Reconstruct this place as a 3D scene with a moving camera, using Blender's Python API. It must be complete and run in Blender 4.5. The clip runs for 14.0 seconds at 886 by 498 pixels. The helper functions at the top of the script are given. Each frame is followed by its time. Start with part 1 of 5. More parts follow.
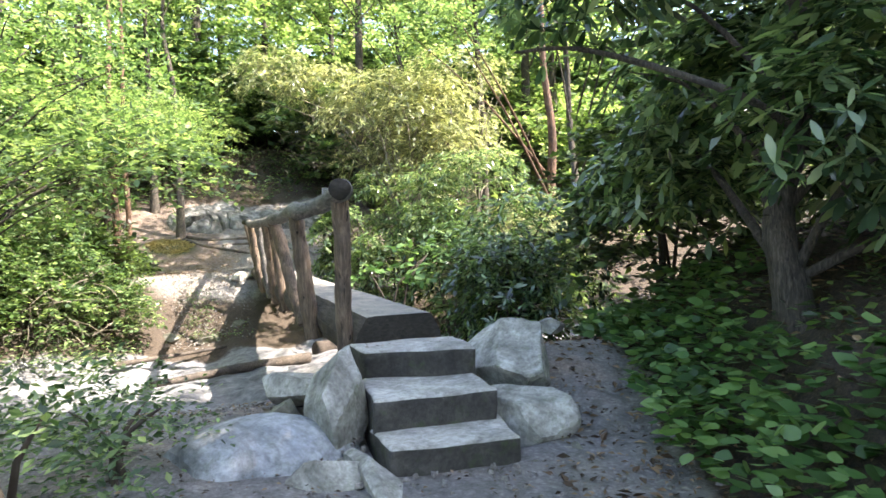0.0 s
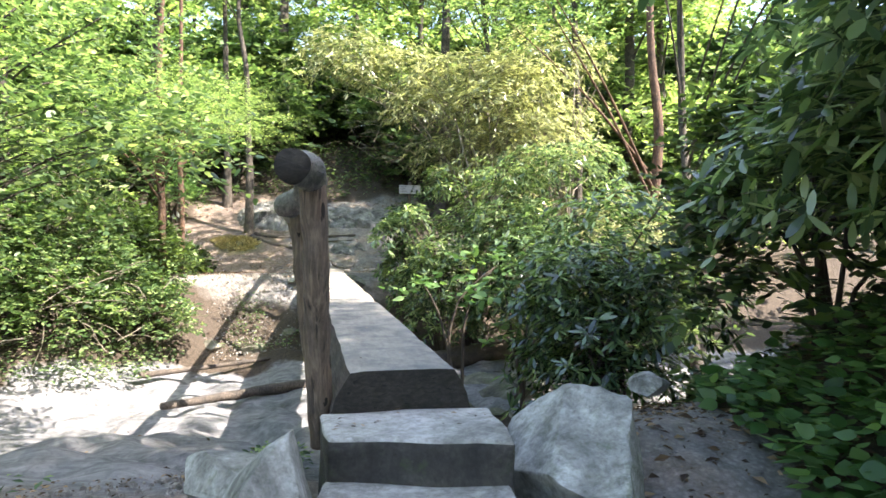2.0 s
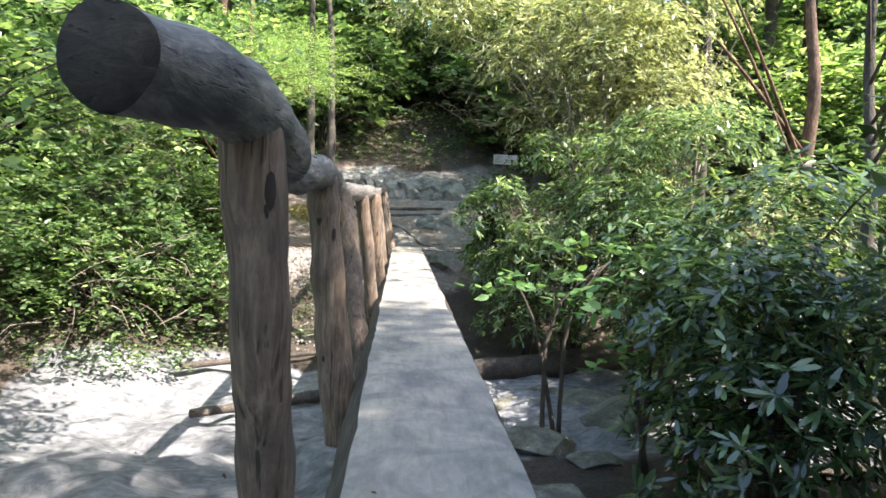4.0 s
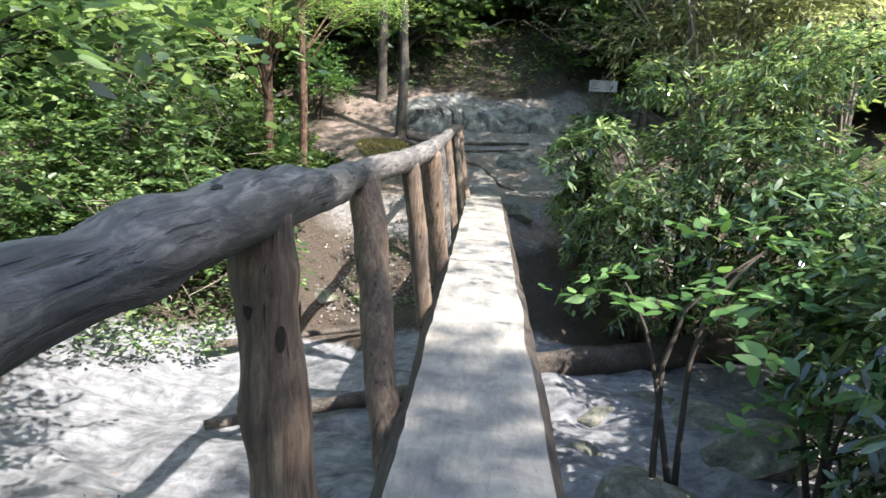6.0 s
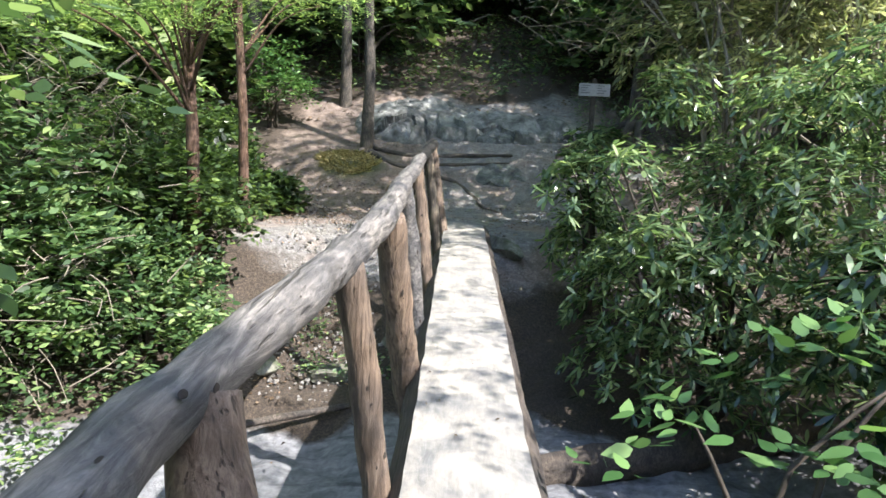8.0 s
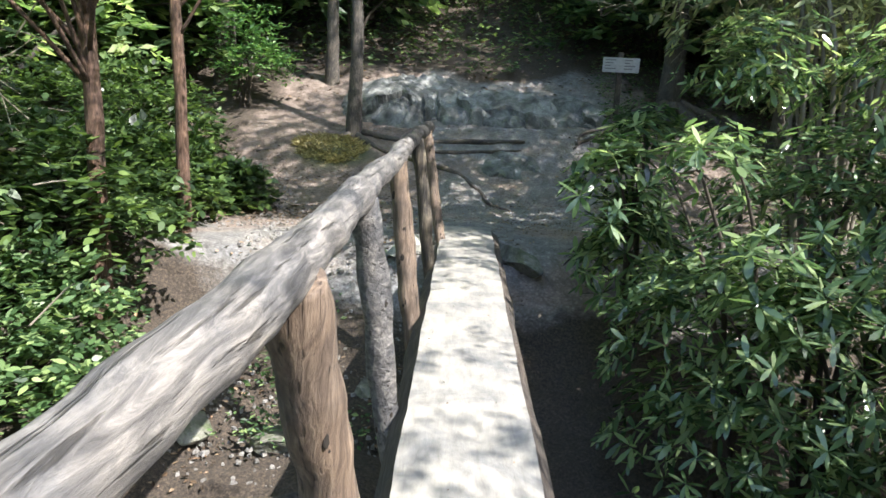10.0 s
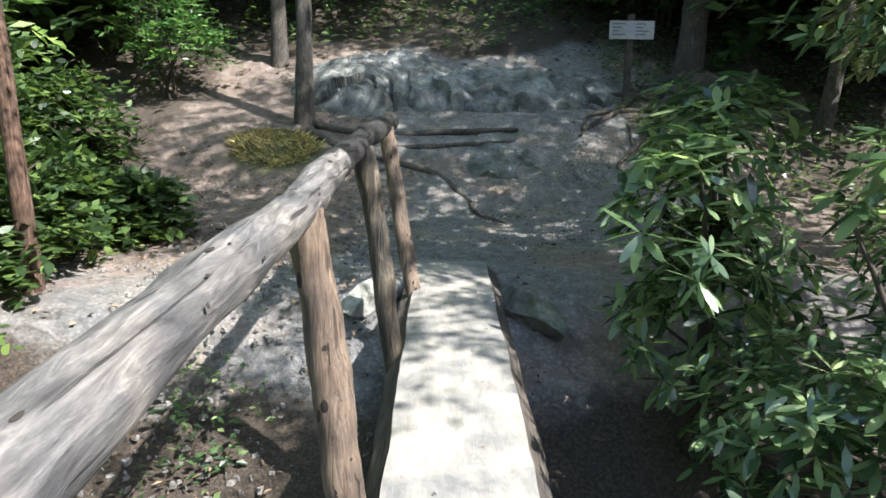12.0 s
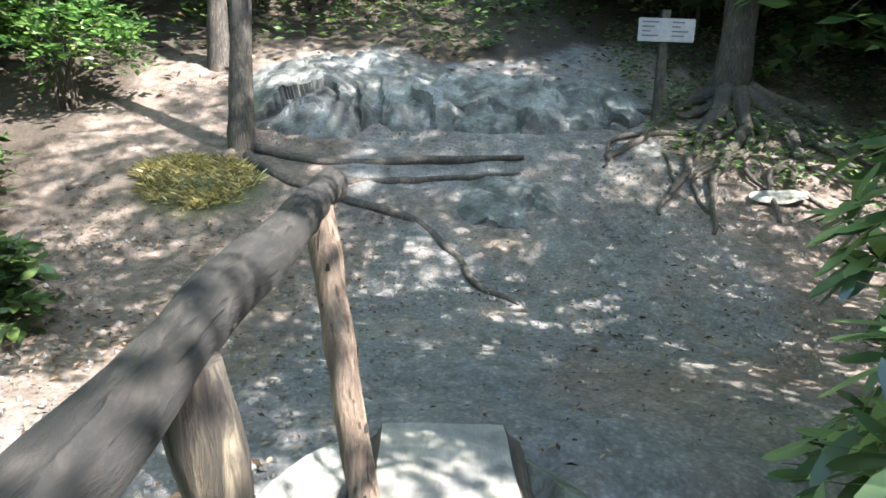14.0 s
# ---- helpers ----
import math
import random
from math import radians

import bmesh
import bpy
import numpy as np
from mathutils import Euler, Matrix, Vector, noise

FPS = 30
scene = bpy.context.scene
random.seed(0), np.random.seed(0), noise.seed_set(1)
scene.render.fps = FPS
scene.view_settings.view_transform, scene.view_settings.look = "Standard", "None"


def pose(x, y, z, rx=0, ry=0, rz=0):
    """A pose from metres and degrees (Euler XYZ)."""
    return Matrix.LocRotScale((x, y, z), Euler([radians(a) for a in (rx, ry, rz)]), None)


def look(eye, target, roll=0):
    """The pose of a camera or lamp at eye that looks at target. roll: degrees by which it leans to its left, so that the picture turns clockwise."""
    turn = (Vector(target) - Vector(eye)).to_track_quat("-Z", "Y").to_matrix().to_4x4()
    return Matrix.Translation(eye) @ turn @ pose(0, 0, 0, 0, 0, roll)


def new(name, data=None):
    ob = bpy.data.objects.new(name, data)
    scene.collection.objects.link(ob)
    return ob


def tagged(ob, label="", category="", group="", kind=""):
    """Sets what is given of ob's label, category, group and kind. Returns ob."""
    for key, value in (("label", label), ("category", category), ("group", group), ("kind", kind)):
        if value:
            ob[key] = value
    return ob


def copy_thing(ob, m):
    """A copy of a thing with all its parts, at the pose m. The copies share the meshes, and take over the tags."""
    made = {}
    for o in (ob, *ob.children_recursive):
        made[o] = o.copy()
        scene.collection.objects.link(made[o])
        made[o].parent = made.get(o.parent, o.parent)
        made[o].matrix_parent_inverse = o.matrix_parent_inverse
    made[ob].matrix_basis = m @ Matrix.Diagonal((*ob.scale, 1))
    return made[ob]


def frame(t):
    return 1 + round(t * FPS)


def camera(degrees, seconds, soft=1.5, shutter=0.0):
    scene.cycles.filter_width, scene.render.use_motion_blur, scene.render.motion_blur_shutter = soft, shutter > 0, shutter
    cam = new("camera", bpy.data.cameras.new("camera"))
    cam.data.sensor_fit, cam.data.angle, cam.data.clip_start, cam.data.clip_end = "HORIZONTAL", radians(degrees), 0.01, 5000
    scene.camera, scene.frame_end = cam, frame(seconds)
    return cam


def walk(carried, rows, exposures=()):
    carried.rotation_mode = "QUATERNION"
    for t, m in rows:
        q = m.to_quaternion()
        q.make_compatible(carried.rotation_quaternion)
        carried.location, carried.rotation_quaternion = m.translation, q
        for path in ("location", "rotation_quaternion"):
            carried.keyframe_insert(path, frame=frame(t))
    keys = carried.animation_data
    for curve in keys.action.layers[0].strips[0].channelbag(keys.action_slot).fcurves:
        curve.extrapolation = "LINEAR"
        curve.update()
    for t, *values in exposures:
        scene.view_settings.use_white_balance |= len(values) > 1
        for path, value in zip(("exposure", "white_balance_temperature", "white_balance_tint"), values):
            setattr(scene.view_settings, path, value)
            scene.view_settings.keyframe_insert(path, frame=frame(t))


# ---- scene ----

cam = camera(66.6, 14.0, soft=1.6)
PATH = [
    (0, (-1.506, -5.326, 0.646), (-0.831, -3.444, 0.604), -1.7),
    (0.5, (-1.219, -4.944, 0.671), (-0.58, -3.051, 0.584), -1.1),
    (1, (-1.003, -4.426, 0.669), (-0.41, -2.517, 0.591), 1.0),
    (1.5, (-0.788, -3.967, 0.668), (-0.298, -2.028, 0.691), -0.6),
    (2, (-0.5, -3.472, 0.689), (-0.097, -1.513, 0.658), 0.3),
    (2.5, (-0.338, -2.896, 0.63), (0.015, -0.929, 0.569), 0.6),
    (3, (-0.184, -2.332, 0.572), (0.021, -0.345, 0.482), -0.0),
    (3.2, (-0.163, -2.222, 0.635), (-0.001, -0.231, 0.537), 0.9),
    (5.5, (-0.086, 0.177, 0.962), (0.024, 2.157, 0.701), 4.3),
    (6, (-0.013, 0.431, 1.166), (-0.123, 2.394, 0.799), 2.7),
    (6.5, (-0.089, 0.863, 1.29), (-0.224, 2.814, 0.872), 2.8),
    (7, (-0.064, 1.285, 1.382), (-0.192, 3.247, 1.014), 2.0),
    (7.5, (-0.036, 1.837, 1.406), (-0.144, 3.8, 1.038), 2.4),
    (8, (-0.107, 2.429, 1.452), (-0.143, 4.393, 1.075), 2.6),
    (10.3, (-0.077, 4.845, 1.344), (-0.123, 6.8, 0.925), 2.9),
    (10.5, (-0.095, 5.078, 1.381), (-0.14, 7.035, 0.971), 2.4),
    (11, (-0.057, 5.671, 1.389), (-0.117, 7.627, 0.975), 1.8),
    (11.5, (-0.09, 6.305, 1.35), (-0.107, 8.258, 0.917), 1.7),
    (12, (-0.075, 6.896, 1.35), (-0.072, 8.841, 0.883), 0.8),
    (12.5, (-0.065, 7.468, 1.387), (-0.099, 9.415, 0.933), 2.0),
    (13, (-0.079, 8.153, 1.338), (-0.088, 10.114, 0.946), 1.1),
    (13.5, (-0.051, 8.76, 1.364), (-0.059, 10.719, 0.957), 0.9),
    (14, (-0.119, 9.307, 1.479), (-0.051, 11.252, 1.017), 1.6),
]
walk(cam, [(t, look(eye, target, roll)) for t, eye, target, roll in PATH], [(0, 2.83, 7300, 13), (3, 2.63, 7050, 12), (5.5, 2.2, 6600, 10), (8, 2.05, 6300, 10), (11, 2.02, 6250, 8), (12.5, 2.08, 6150, 8), (14, 2.95, 6250, 9)])

# ---- light ----
TO_SUN = Vector((1.0, -0.4, 1.4)).normalized()
world = bpy.data.worlds.new("sky")
scene.world = world
world.use_nodes = True
wn = world.node_tree.nodes
sky = wn.new("ShaderNodeTexSky")
sky.sky_type, sky.sun_disc = "NISHITA", False
sky.sun_elevation = math.asin(TO_SUN.z)
sky.sun_rotation = math.atan2(TO_SUN.x, TO_SUN.y)
wn["Background"].inputs["Strength"].default_value = 0.15
world.node_tree.links.new(sky.outputs["Color"], wn["Background"].inputs["Color"])
sun = new("sun", bpy.data.lights.new("sun", "SUN"))
sun.data.energy, sun.data.angle, sun.data.color = 4.0, radians(0.55), (1.0, 0.96, 0.9)
sun.matrix_world = look(TO_SUN * 60, (0, 6, 0))

# ---- materials ----


def material(name):
    m = bpy.data.materials.new(name)
    m.use_nodes = True
    nt = m.node_tree
    return m, nt, nt.nodes["Principled BSDF"]


def node(nt, kind, **inputs):
    n = nt.nodes.new(kind)
    for k, v in inputs.items():
        n.inputs[k.replace("_", " ")].default_value = v
    return n


def ramp(nt, fac, stops):
    n = nt.nodes.new("ShaderNodeValToRGB")
    e = n.color_ramp.elements
    while len(e) < len(stops):
        e.new(0.5)
    for el, (p, c) in zip(e, stops):
        el.position, el.color = p, (*c, 1)
    nt.links.new(fac, n.inputs["Fac"])
    return n.outputs["Color"]


def coords(nt, scale=(1, 1, 1), kind="Object"):
    tc = nt.nodes.new("ShaderNodeTexCoord")
    mp = nt.nodes.new("ShaderNodeMapping")
    mp.inputs["Scale"].default_value = scale
    nt.links.new(tc.outputs[kind], mp.inputs["Vector"])
    return mp.outputs["Vector"]


def noise_tex(nt, vec, scale, detail=6, rough=0.6, dist=0.0):
    n = node(nt, "ShaderNodeTexNoise", Scale=scale, Detail=detail, Roughness=rough, Distortion=dist)
    nt.links.new(vec, n.inputs["Vector"])
    return n.outputs["Fac"]


def mixc(nt, fac, a, b, mode="MIX"):
    n = nt.nodes.new("ShaderNodeMix")
    n.data_type, n.blend_type = "RGBA", mode
    for sock, v in ((n.inputs["Factor"], fac), (n.inputs[6], a), (n.inputs[7], b)):
        if isinstance(v, bpy.types.NodeSocket):
            nt.links.new(v, sock)
        else:
            sock.default_value = v if isinstance(v, (int, float)) else (*v, 1)
    return n.outputs[2]


def bump(nt, bsdf, height, strength=0.5, dist=0.02):
    n = node(nt, "ShaderNodeBump", Strength=strength, Distance=dist)
    nt.links.new(height, n.inputs["Height"])
    nt.links.new(n.outputs["Normal"], bsdf.inputs["Normal"])


def mat_wood(name, dark, mid, pale, stretch=(9, 9, 0.9), rough=0.8, bumpd=0.012, streak=5.0, split=0.85):
    """Weathered wood or bark with grain along the local z axis."""
    m, nt, b = material(name)
    v = coords(nt, stretch)
    w = coords(nt)
    grain = noise_tex(nt, v, streak, 8, 0.7, 0.6)
    stain = noise_tex(nt, w, 3.4, 6, 0.65, 0.5)
    c = ramp(nt, grain, [(0.3, dark), (0.5, mid), (0.72, pale)])
    c2 = ramp(nt, stain, [(0.35, (0.42, 0.43, 0.47)), (0.62, (1.15, 1.08, 1.0))])
    crack = noise_tex(nt, coords(nt, tuple(k * (1.5 if k > 3 else 0.45) for k in stretch)), streak * 0.9, 4, 0.5, 0.25)
    slit = ramp(nt, crack, [(0.33, (0.22, 0.2, 0.18)), (0.385, (1, 1, 1))])
    c = mixc(nt, split, mixc(nt, 0.85, c, c2, "MULTIPLY"), slit, "MULTIPLY")
    nt.links.new(c, b.inputs["Base Color"])
    b.inputs["Roughness"].default_value = rough
    bump(nt, b, mixc(nt, 0.45 * split, grain, slit), 0.9, bumpd)
    return m


def mat_stone(name, dark, mid, pale, scale=3.0, moss=0.0, rough=0.85, layered=False):
    m, nt, b = material(name)
    v = coords(nt)
    big = noise_tex(nt, v, scale, 7, 0.62, 0.4)
    fine = noise_tex(nt, coords(nt, (1, 1, 3.0) if layered else (1, 1, 1)), scale * 9, 8, 0.7, 0.3)
    c = ramp(nt, big, [(0.32, dark), (0.5, mid), (0.68, pale)])
    c2 = ramp(nt, fine, [(0.3, (0.38, 0.37, 0.35)), (0.6, (1.12, 1.12, 1.12))])
    c = mixc(nt, 0.8, c, c2, "MULTIPLY")
    lich = noise_tex(nt, v, scale * 0.7, 9, 0.72, 1.2)
    c = mixc(nt, 0.7, c, ramp(nt, lich, [(0.38, (0.5, 0.49, 0.45)), (0.55, (1.08, 1.07, 1.04))]), "MULTIPLY")
    if moss:
        spots = noise_tex(nt, v, scale * 2.2, 8, 0.7, 0.15)
        f = ramp(nt, spots, [(0.6 - moss * 0.2, (0, 0, 0)), (0.78 - moss * 0.2, (0.85, 0.85, 0.85))])
        c = mixc(nt, f, c, (0.05, 0.07, 0.022))
    nt.links.new(c, b.inputs["Base Color"])
    b.inputs["Roughness"].default_value = rough
    h = mixc(nt, 0.5, big, fine)
    bump(nt, b, h, 0.8, 0.03)
    return m


def mat_leaf(name, dark, mid, pale, gloss=0.45, trans=0.35, sheen=0.5):
    """Leaves: each one its own tone, shiny above, light passing through."""
    m, nt, b = material(name)
    g = nt.nodes.new("ShaderNodeNewGeometry")
    c = ramp(nt, g.outputs["Random Per Island"], [(0.0, tuple(k * 0.55 for k in dark)), (0.3, dark), (0.62, mid), (0.88, pale), (1.0, (pale[0] * 1.35, pale[1] * 1.25, pale[2] * 1.25))])
    big = noise_tex(nt, coords(nt), 1.1, 3)
    c = mixc(nt, 0.6, c, ramp(nt, big, [(0.35, (0.6, 0.66, 0.7)), (0.65, (1.25, 1.2, 1.0))]), "MULTIPLY")
    nt.links.new(c, b.inputs["Base Color"])
    b.inputs["Roughness"].default_value = gloss
    b.inputs["Specular IOR Level"].default_value = sheen
    tr = nt.nodes.new("ShaderNodeBsdfTranslucent")
    nt.links.new(mixc(nt, 1.0, c, (1.45, 1.5, 0.95), "MULTIPLY"), tr.inputs["Color"])
    mx = nt.nodes.new("ShaderNodeMixShader")
    mx.inputs["Fac"].default_value = trans
    nt.links.new(b.outputs[0], mx.inputs[1])
    nt.links.new(tr.outputs[0], mx.inputs[2])
    nt.links.new(mx.outputs[0], nt.nodes["Material Output"].inputs["Surface"])
    return m


def mat_plain(name, col, rough=0.8, var=0.25, scale=12):
    m, nt, b = material(name)
    f = noise_tex(nt, coords(nt), scale, 6, 0.7)
    lo = tuple(c * (1 - var) for c in col)
    hi = tuple(c * (1 + var) for c in col)
    nt.links.new(ramp(nt, f, [(0.3, lo), (0.7, hi)]), b.inputs["Base Color"])
    b.inputs["Roughness"].default_value = rough
    bump(nt, b, f, 0.4, 0.01)
    return m


def mat_ground():
    """Trail dirt with stones, leaf litter, bedrock and moss, mixed by the ground's own masks."""
    m, nt, b = material("forest_ground")
    v = coords(nt)
    at = nt.nodes.new("ShaderNodeAttribute")
    at.attribute_name = "cover"
    sep = nt.nodes.new("ShaderNodeSeparateColor")
    nt.links.new(at.outputs["Color"], sep.inputs["Color"])
    big = noise_tex(nt, v, 0.9, 6, 0.6)
    mid = noise_tex(nt, v, 7.0, 8, 0.7, 0.5)
    fine = noise_tex(nt, v, 42.0, 6, 0.75, 0.4)
    vor = node(nt, "ShaderNodeTexVoronoi", Scale=26.0, Randomness=1.0)
    nt.links.new(v, vor.inputs["Vector"])
    litter = ramp(nt, fine, [(0.3, (0.012, 0.01, 0.008)), (0.48, (0.045, 0.033, 0.024)), (0.62, (0.1, 0.072, 0.052)), (0.75, (0.2, 0.15, 0.115))])
    dirt = ramp(nt, mid, [(0.3, (0.13, 0.122, 0.116)), (0.5, (0.25, 0.236, 0.226)), (0.7, (0.38, 0.36, 0.343))])
    chips = ramp(nt, vor.outputs["Distance"], [(0.0, (1.25, 1.22, 1.2)), (0.25, (0.95, 0.95, 0.95)), (0.5, (0.6, 0.58, 0.56))])
    dirt = mixc(nt, 0.6, dirt, chips, "MULTIPLY")
    dirt = mixc(nt, 0.85, dirt, ramp(nt, big, [(0.33, (0.8, 0.83, 0.9)), (0.5, (0.95, 0.93, 0.92)), (0.66, (1.25, 0.98, 0.82))]), "MULTIPLY")
    dirt = mixc(nt, 0.6, dirt, ramp(nt, fine, [(0.3, (0.5, 0.48, 0.46)), (0.6, (1.2, 1.2, 1.2))]), "MULTIPLY")
    soil = ramp(nt, mid, [(0.3, (0.075, 0.055, 0.044)), (0.5, (0.175, 0.132, 0.108)), (0.7, (0.28, 0.22, 0.188))])
    soil = mixc(nt, 0.6, soil, ramp(nt, fine, [(0.3, (0.4, 0.38, 0.36)), (0.6, (1.2, 1.2, 1.2))]), "MULTIPLY")
    dirt = mixc(nt, ramp(nt, mixc(nt, 0.5, at.outputs["Alpha"], mid, "OVERLAY"), [(0.3, (0, 0, 0)), (0.65, (1, 1, 1))]), dirt, soil)
    rock = ramp(nt, mid, [(0.25, (0.08, 0.08, 0.085)), (0.45, (0.2, 0.2, 0.21)), (0.72, (0.36, 0.355, 0.36))])
    stain = noise_tex(nt, coords(nt, (1, 2.2, 1)), 1.3, 8, 0.68, 0.8)
    rock = mixc(nt, 0.8, rock, ramp(nt, stain, [(0.36, (0.3, 0.31, 0.33)), (0.48, (0.85, 0.85, 0.88)), (0.7, (1.12, 1.1, 1.1))]), "MULTIPLY")
    rock = mixc(nt, 0.5, rock, ramp(nt, noise_tex(nt, coords(nt, (1, 6, 1)), 1.6, 7, 0.65, 0.7), [(0.35, (0.5, 0.5, 0.5)), (0.6, (1.15, 1.15, 1.15))]), "MULTIPLY")
    moss = ramp(nt, fine, [(0.3, (0.03, 0.04, 0.012)), (0.55, (0.12, 0.115, 0.055)), (0.75, (0.26, 0.24, 0.13))])
    edge = mixc(nt, 0.45, sep.outputs[0], mid, "OVERLAY")
    c = mixc(nt, ramp(nt, edge, [(0.35, (0, 0, 0)), (0.6, (1, 1, 1))]), litter, dirt)
    c = mixc(nt, ramp(nt, mixc(nt, 0.35, sep.outputs[1], mid, "OVERLAY"), [(0.35, (0, 0, 0)), (0.55, (1, 1, 1))]), c, rock)
    c = mixc(nt, ramp(nt, mixc(nt, 0.5, sep.outputs[2], mid, "OVERLAY"), [(0.35, (0, 0, 0)), (0.6, (1, 1, 1))]), c, moss)
    nt.links.new(c, b.inputs["Base Color"])
    b.inputs["Roughness"].default_value = 0.88
    h = mixc(nt, 0.5, fine, mid)
    bump(nt, b, h, 1.0, 0.05)
    return m


M_GROUND = mat_ground()
M_LOG = mat_wood("sawn_log_top", (0.195, 0.184, 0.166), (0.252, 0.24, 0.219), (0.305, 0.291, 0.267), (7, 1.6, 7), 0.85, 0.003, 4.0, 0.0)
M_LOG_SIDE = mat_wood("old_log_bark", (0.03, 0.025, 0.02), (0.07, 0.055, 0.045), (0.13, 0.11, 0.09), (9, 0.8, 9), 0.9, 0.02)
M_LOG_END = mat_wood("log_end_grain", (0.012, 0.01, 0.008), (0.026, 0.022, 0.018), (0.055, 0.046, 0.037), (4, 4, 9), 0.9, 0.01)
M_RAIL = mat_wood("weathered_grey_wood", (0.03, 0.028, 0.028), (0.12, 0.112, 0.108), (0.31, 0.288, 0.265), (7, 0.9, 7), 0.65, 0.016)
M_POST = mat_wood("peeled_brown_wood", (0.05, 0.034, 0.025), (0.14, 0.1, 0.073), (0.28, 0.215, 0.163), (8, 8, 0.7), 0.75, 0.02)
M_POST_DARK = mat_wood("half_barked_wood", (0.02, 0.016, 0.012), (0.06, 0.048, 0.036), (0.24, 0.2, 0.14), (6, 6, 0.8), 0.8, 0.025)
# Bark of the rail's far end, its colour lowered further for tree shade.
M_RAIL_BARK = mat_wood("flaking_shade_darkened_bark", (0.008, 0.007, 0.006), (0.016, 0.014, 0.012), (0.055, 0.047, 0.041), (6, 1.6, 6), 0.85, 0.03)
M_KNOT = mat_plain("dark_knot", (0.02, 0.014, 0.01), 0.9)
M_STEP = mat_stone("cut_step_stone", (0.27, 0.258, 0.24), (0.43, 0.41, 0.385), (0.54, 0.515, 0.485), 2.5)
# Shade on the step risers is put into this darker stone colour.
M_STEP_SHADE = mat_stone("shaded_riser_stone", (0.025, 0.023, 0.02), (0.055, 0.05, 0.045), (0.1, 0.092, 0.083), 3.0, 0.2)
M_BOULDER = mat_stone("grey_boulder", (0.06, 0.058, 0.046), (0.17, 0.163, 0.135), (0.34, 0.325, 0.285), 3.0, 0.55)
M_BLUE_ROCK = mat_stone("smooth_blue_grey_rock", (0.13, 0.145, 0.17), (0.27, 0.29, 0.33), (0.42, 0.44, 0.47), 2.2, 0.1, 0.6)
M_PALE_ROCK = mat_stone("pale_grey_rock", (0.14, 0.136, 0.122), (0.34, 0.33, 0.305), (0.54, 0.525, 0.495), 2.8, 0.35)
M_LEDGE = mat_stone("dark_schist_ledge", (0.045, 0.045, 0.044), (0.16, 0.16, 0.155), (0.34, 0.335, 0.325), 3.0, 0.15, 0.75, True)
M_BARK = mat_wood("tree_bark", (0.022, 0.019, 0.016), (0.07, 0.06, 0.05), (0.19, 0.165, 0.14), (12, 12, 2.2), 0.9, 0.03)
M_BARK_RED = mat_wood("red_brown_bark", (0.04, 0.024, 0.018), (0.13, 0.075, 0.052), (0.28, 0.18, 0.13), (12, 12, 1.8), 0.9, 0.03)
M_TWIG = mat_plain("twig_bark", (0.05, 0.038, 0.028), 0.9)
M_PALE_TWIG = mat_plain("bare_pale_twig", (0.2, 0.17, 0.135), 0.9)
M_ROOT = mat_wood("worn_root", (0.025, 0.021, 0.017), (0.075, 0.062, 0.052), (0.18, 0.15, 0.128), (8, 8, 8), 0.85, 0.015)
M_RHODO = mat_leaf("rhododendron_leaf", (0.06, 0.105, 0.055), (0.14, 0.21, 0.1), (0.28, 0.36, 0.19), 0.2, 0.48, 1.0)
# Next two: rhododendron leaf with shade, then sunlight, put into its colour.
M_RHODO_SHADE = mat_leaf("shade_tinted_rhododendron_leaf", (0.03, 0.06, 0.03), (0.07, 0.12, 0.055), (0.14, 0.22, 0.09), 0.22, 0.35, 0.9)
M_RHODO_PALE = mat_leaf("sun_tinted_rhododendron_leaf", (0.15, 0.17, 0.09), (0.32, 0.34, 0.19), (0.5, 0.51, 0.33), 0.3, 0.42, 0.7)
M_BROAD = mat_leaf("beech_leaf", (0.062, 0.115, 0.045), (0.13, 0.21, 0.085), (0.25, 0.33, 0.155), 0.42, 0.5)
# Beech leaf brightened in colour to stand for sunlight on the far woods.
M_CANOPY = mat_leaf("sun_brightened_canopy_leaf", (0.11, 0.18, 0.075), (0.22, 0.3, 0.135), (0.36, 0.43, 0.22), 0.45, 0.6)
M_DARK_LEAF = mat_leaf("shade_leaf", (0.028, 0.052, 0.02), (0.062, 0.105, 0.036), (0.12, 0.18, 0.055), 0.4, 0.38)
M_HEMLOCK = mat_leaf("hemlock_needles", (0.11, 0.18, 0.065), (0.23, 0.34, 0.13), (0.4, 0.5, 0.22), 0.5, 0.6)
M_MAPLE = mat_leaf("maple_leaf", (0.055, 0.13, 0.04), (0.1, 0.19, 0.065), (0.16, 0.27, 0.095), 0.4, 0.4)
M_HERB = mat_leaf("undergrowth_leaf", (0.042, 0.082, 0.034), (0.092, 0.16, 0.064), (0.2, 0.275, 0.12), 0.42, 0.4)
M_DEAD = mat_leaf("dead_leaf", (0.05, 0.03, 0.018), (0.14, 0.085, 0.05), (0.3, 0.21, 0.14), 0.7, 0.1, 0.3)
M_CHIP = mat_stone("trail_chip", (0.12, 0.11, 0.1), (0.25, 0.23, 0.22), (0.4, 0.38, 0.36), 14)
M_GRASS = mat_leaf("straw_grass", (0.27, 0.22, 0.1), (0.44, 0.375, 0.2), (0.6, 0.53, 0.33), 0.6, 0.3)
M_SIGN = mat_plain("grey_sign_board", (0.3, 0.295, 0.3), 0.7, 0.15, 20)
M_INK = mat_plain("sign_lettering", (0.1, 0.1, 0.11), 0.7)

# ---- geometry helpers ----
RNG = np.random.default_rng(7)


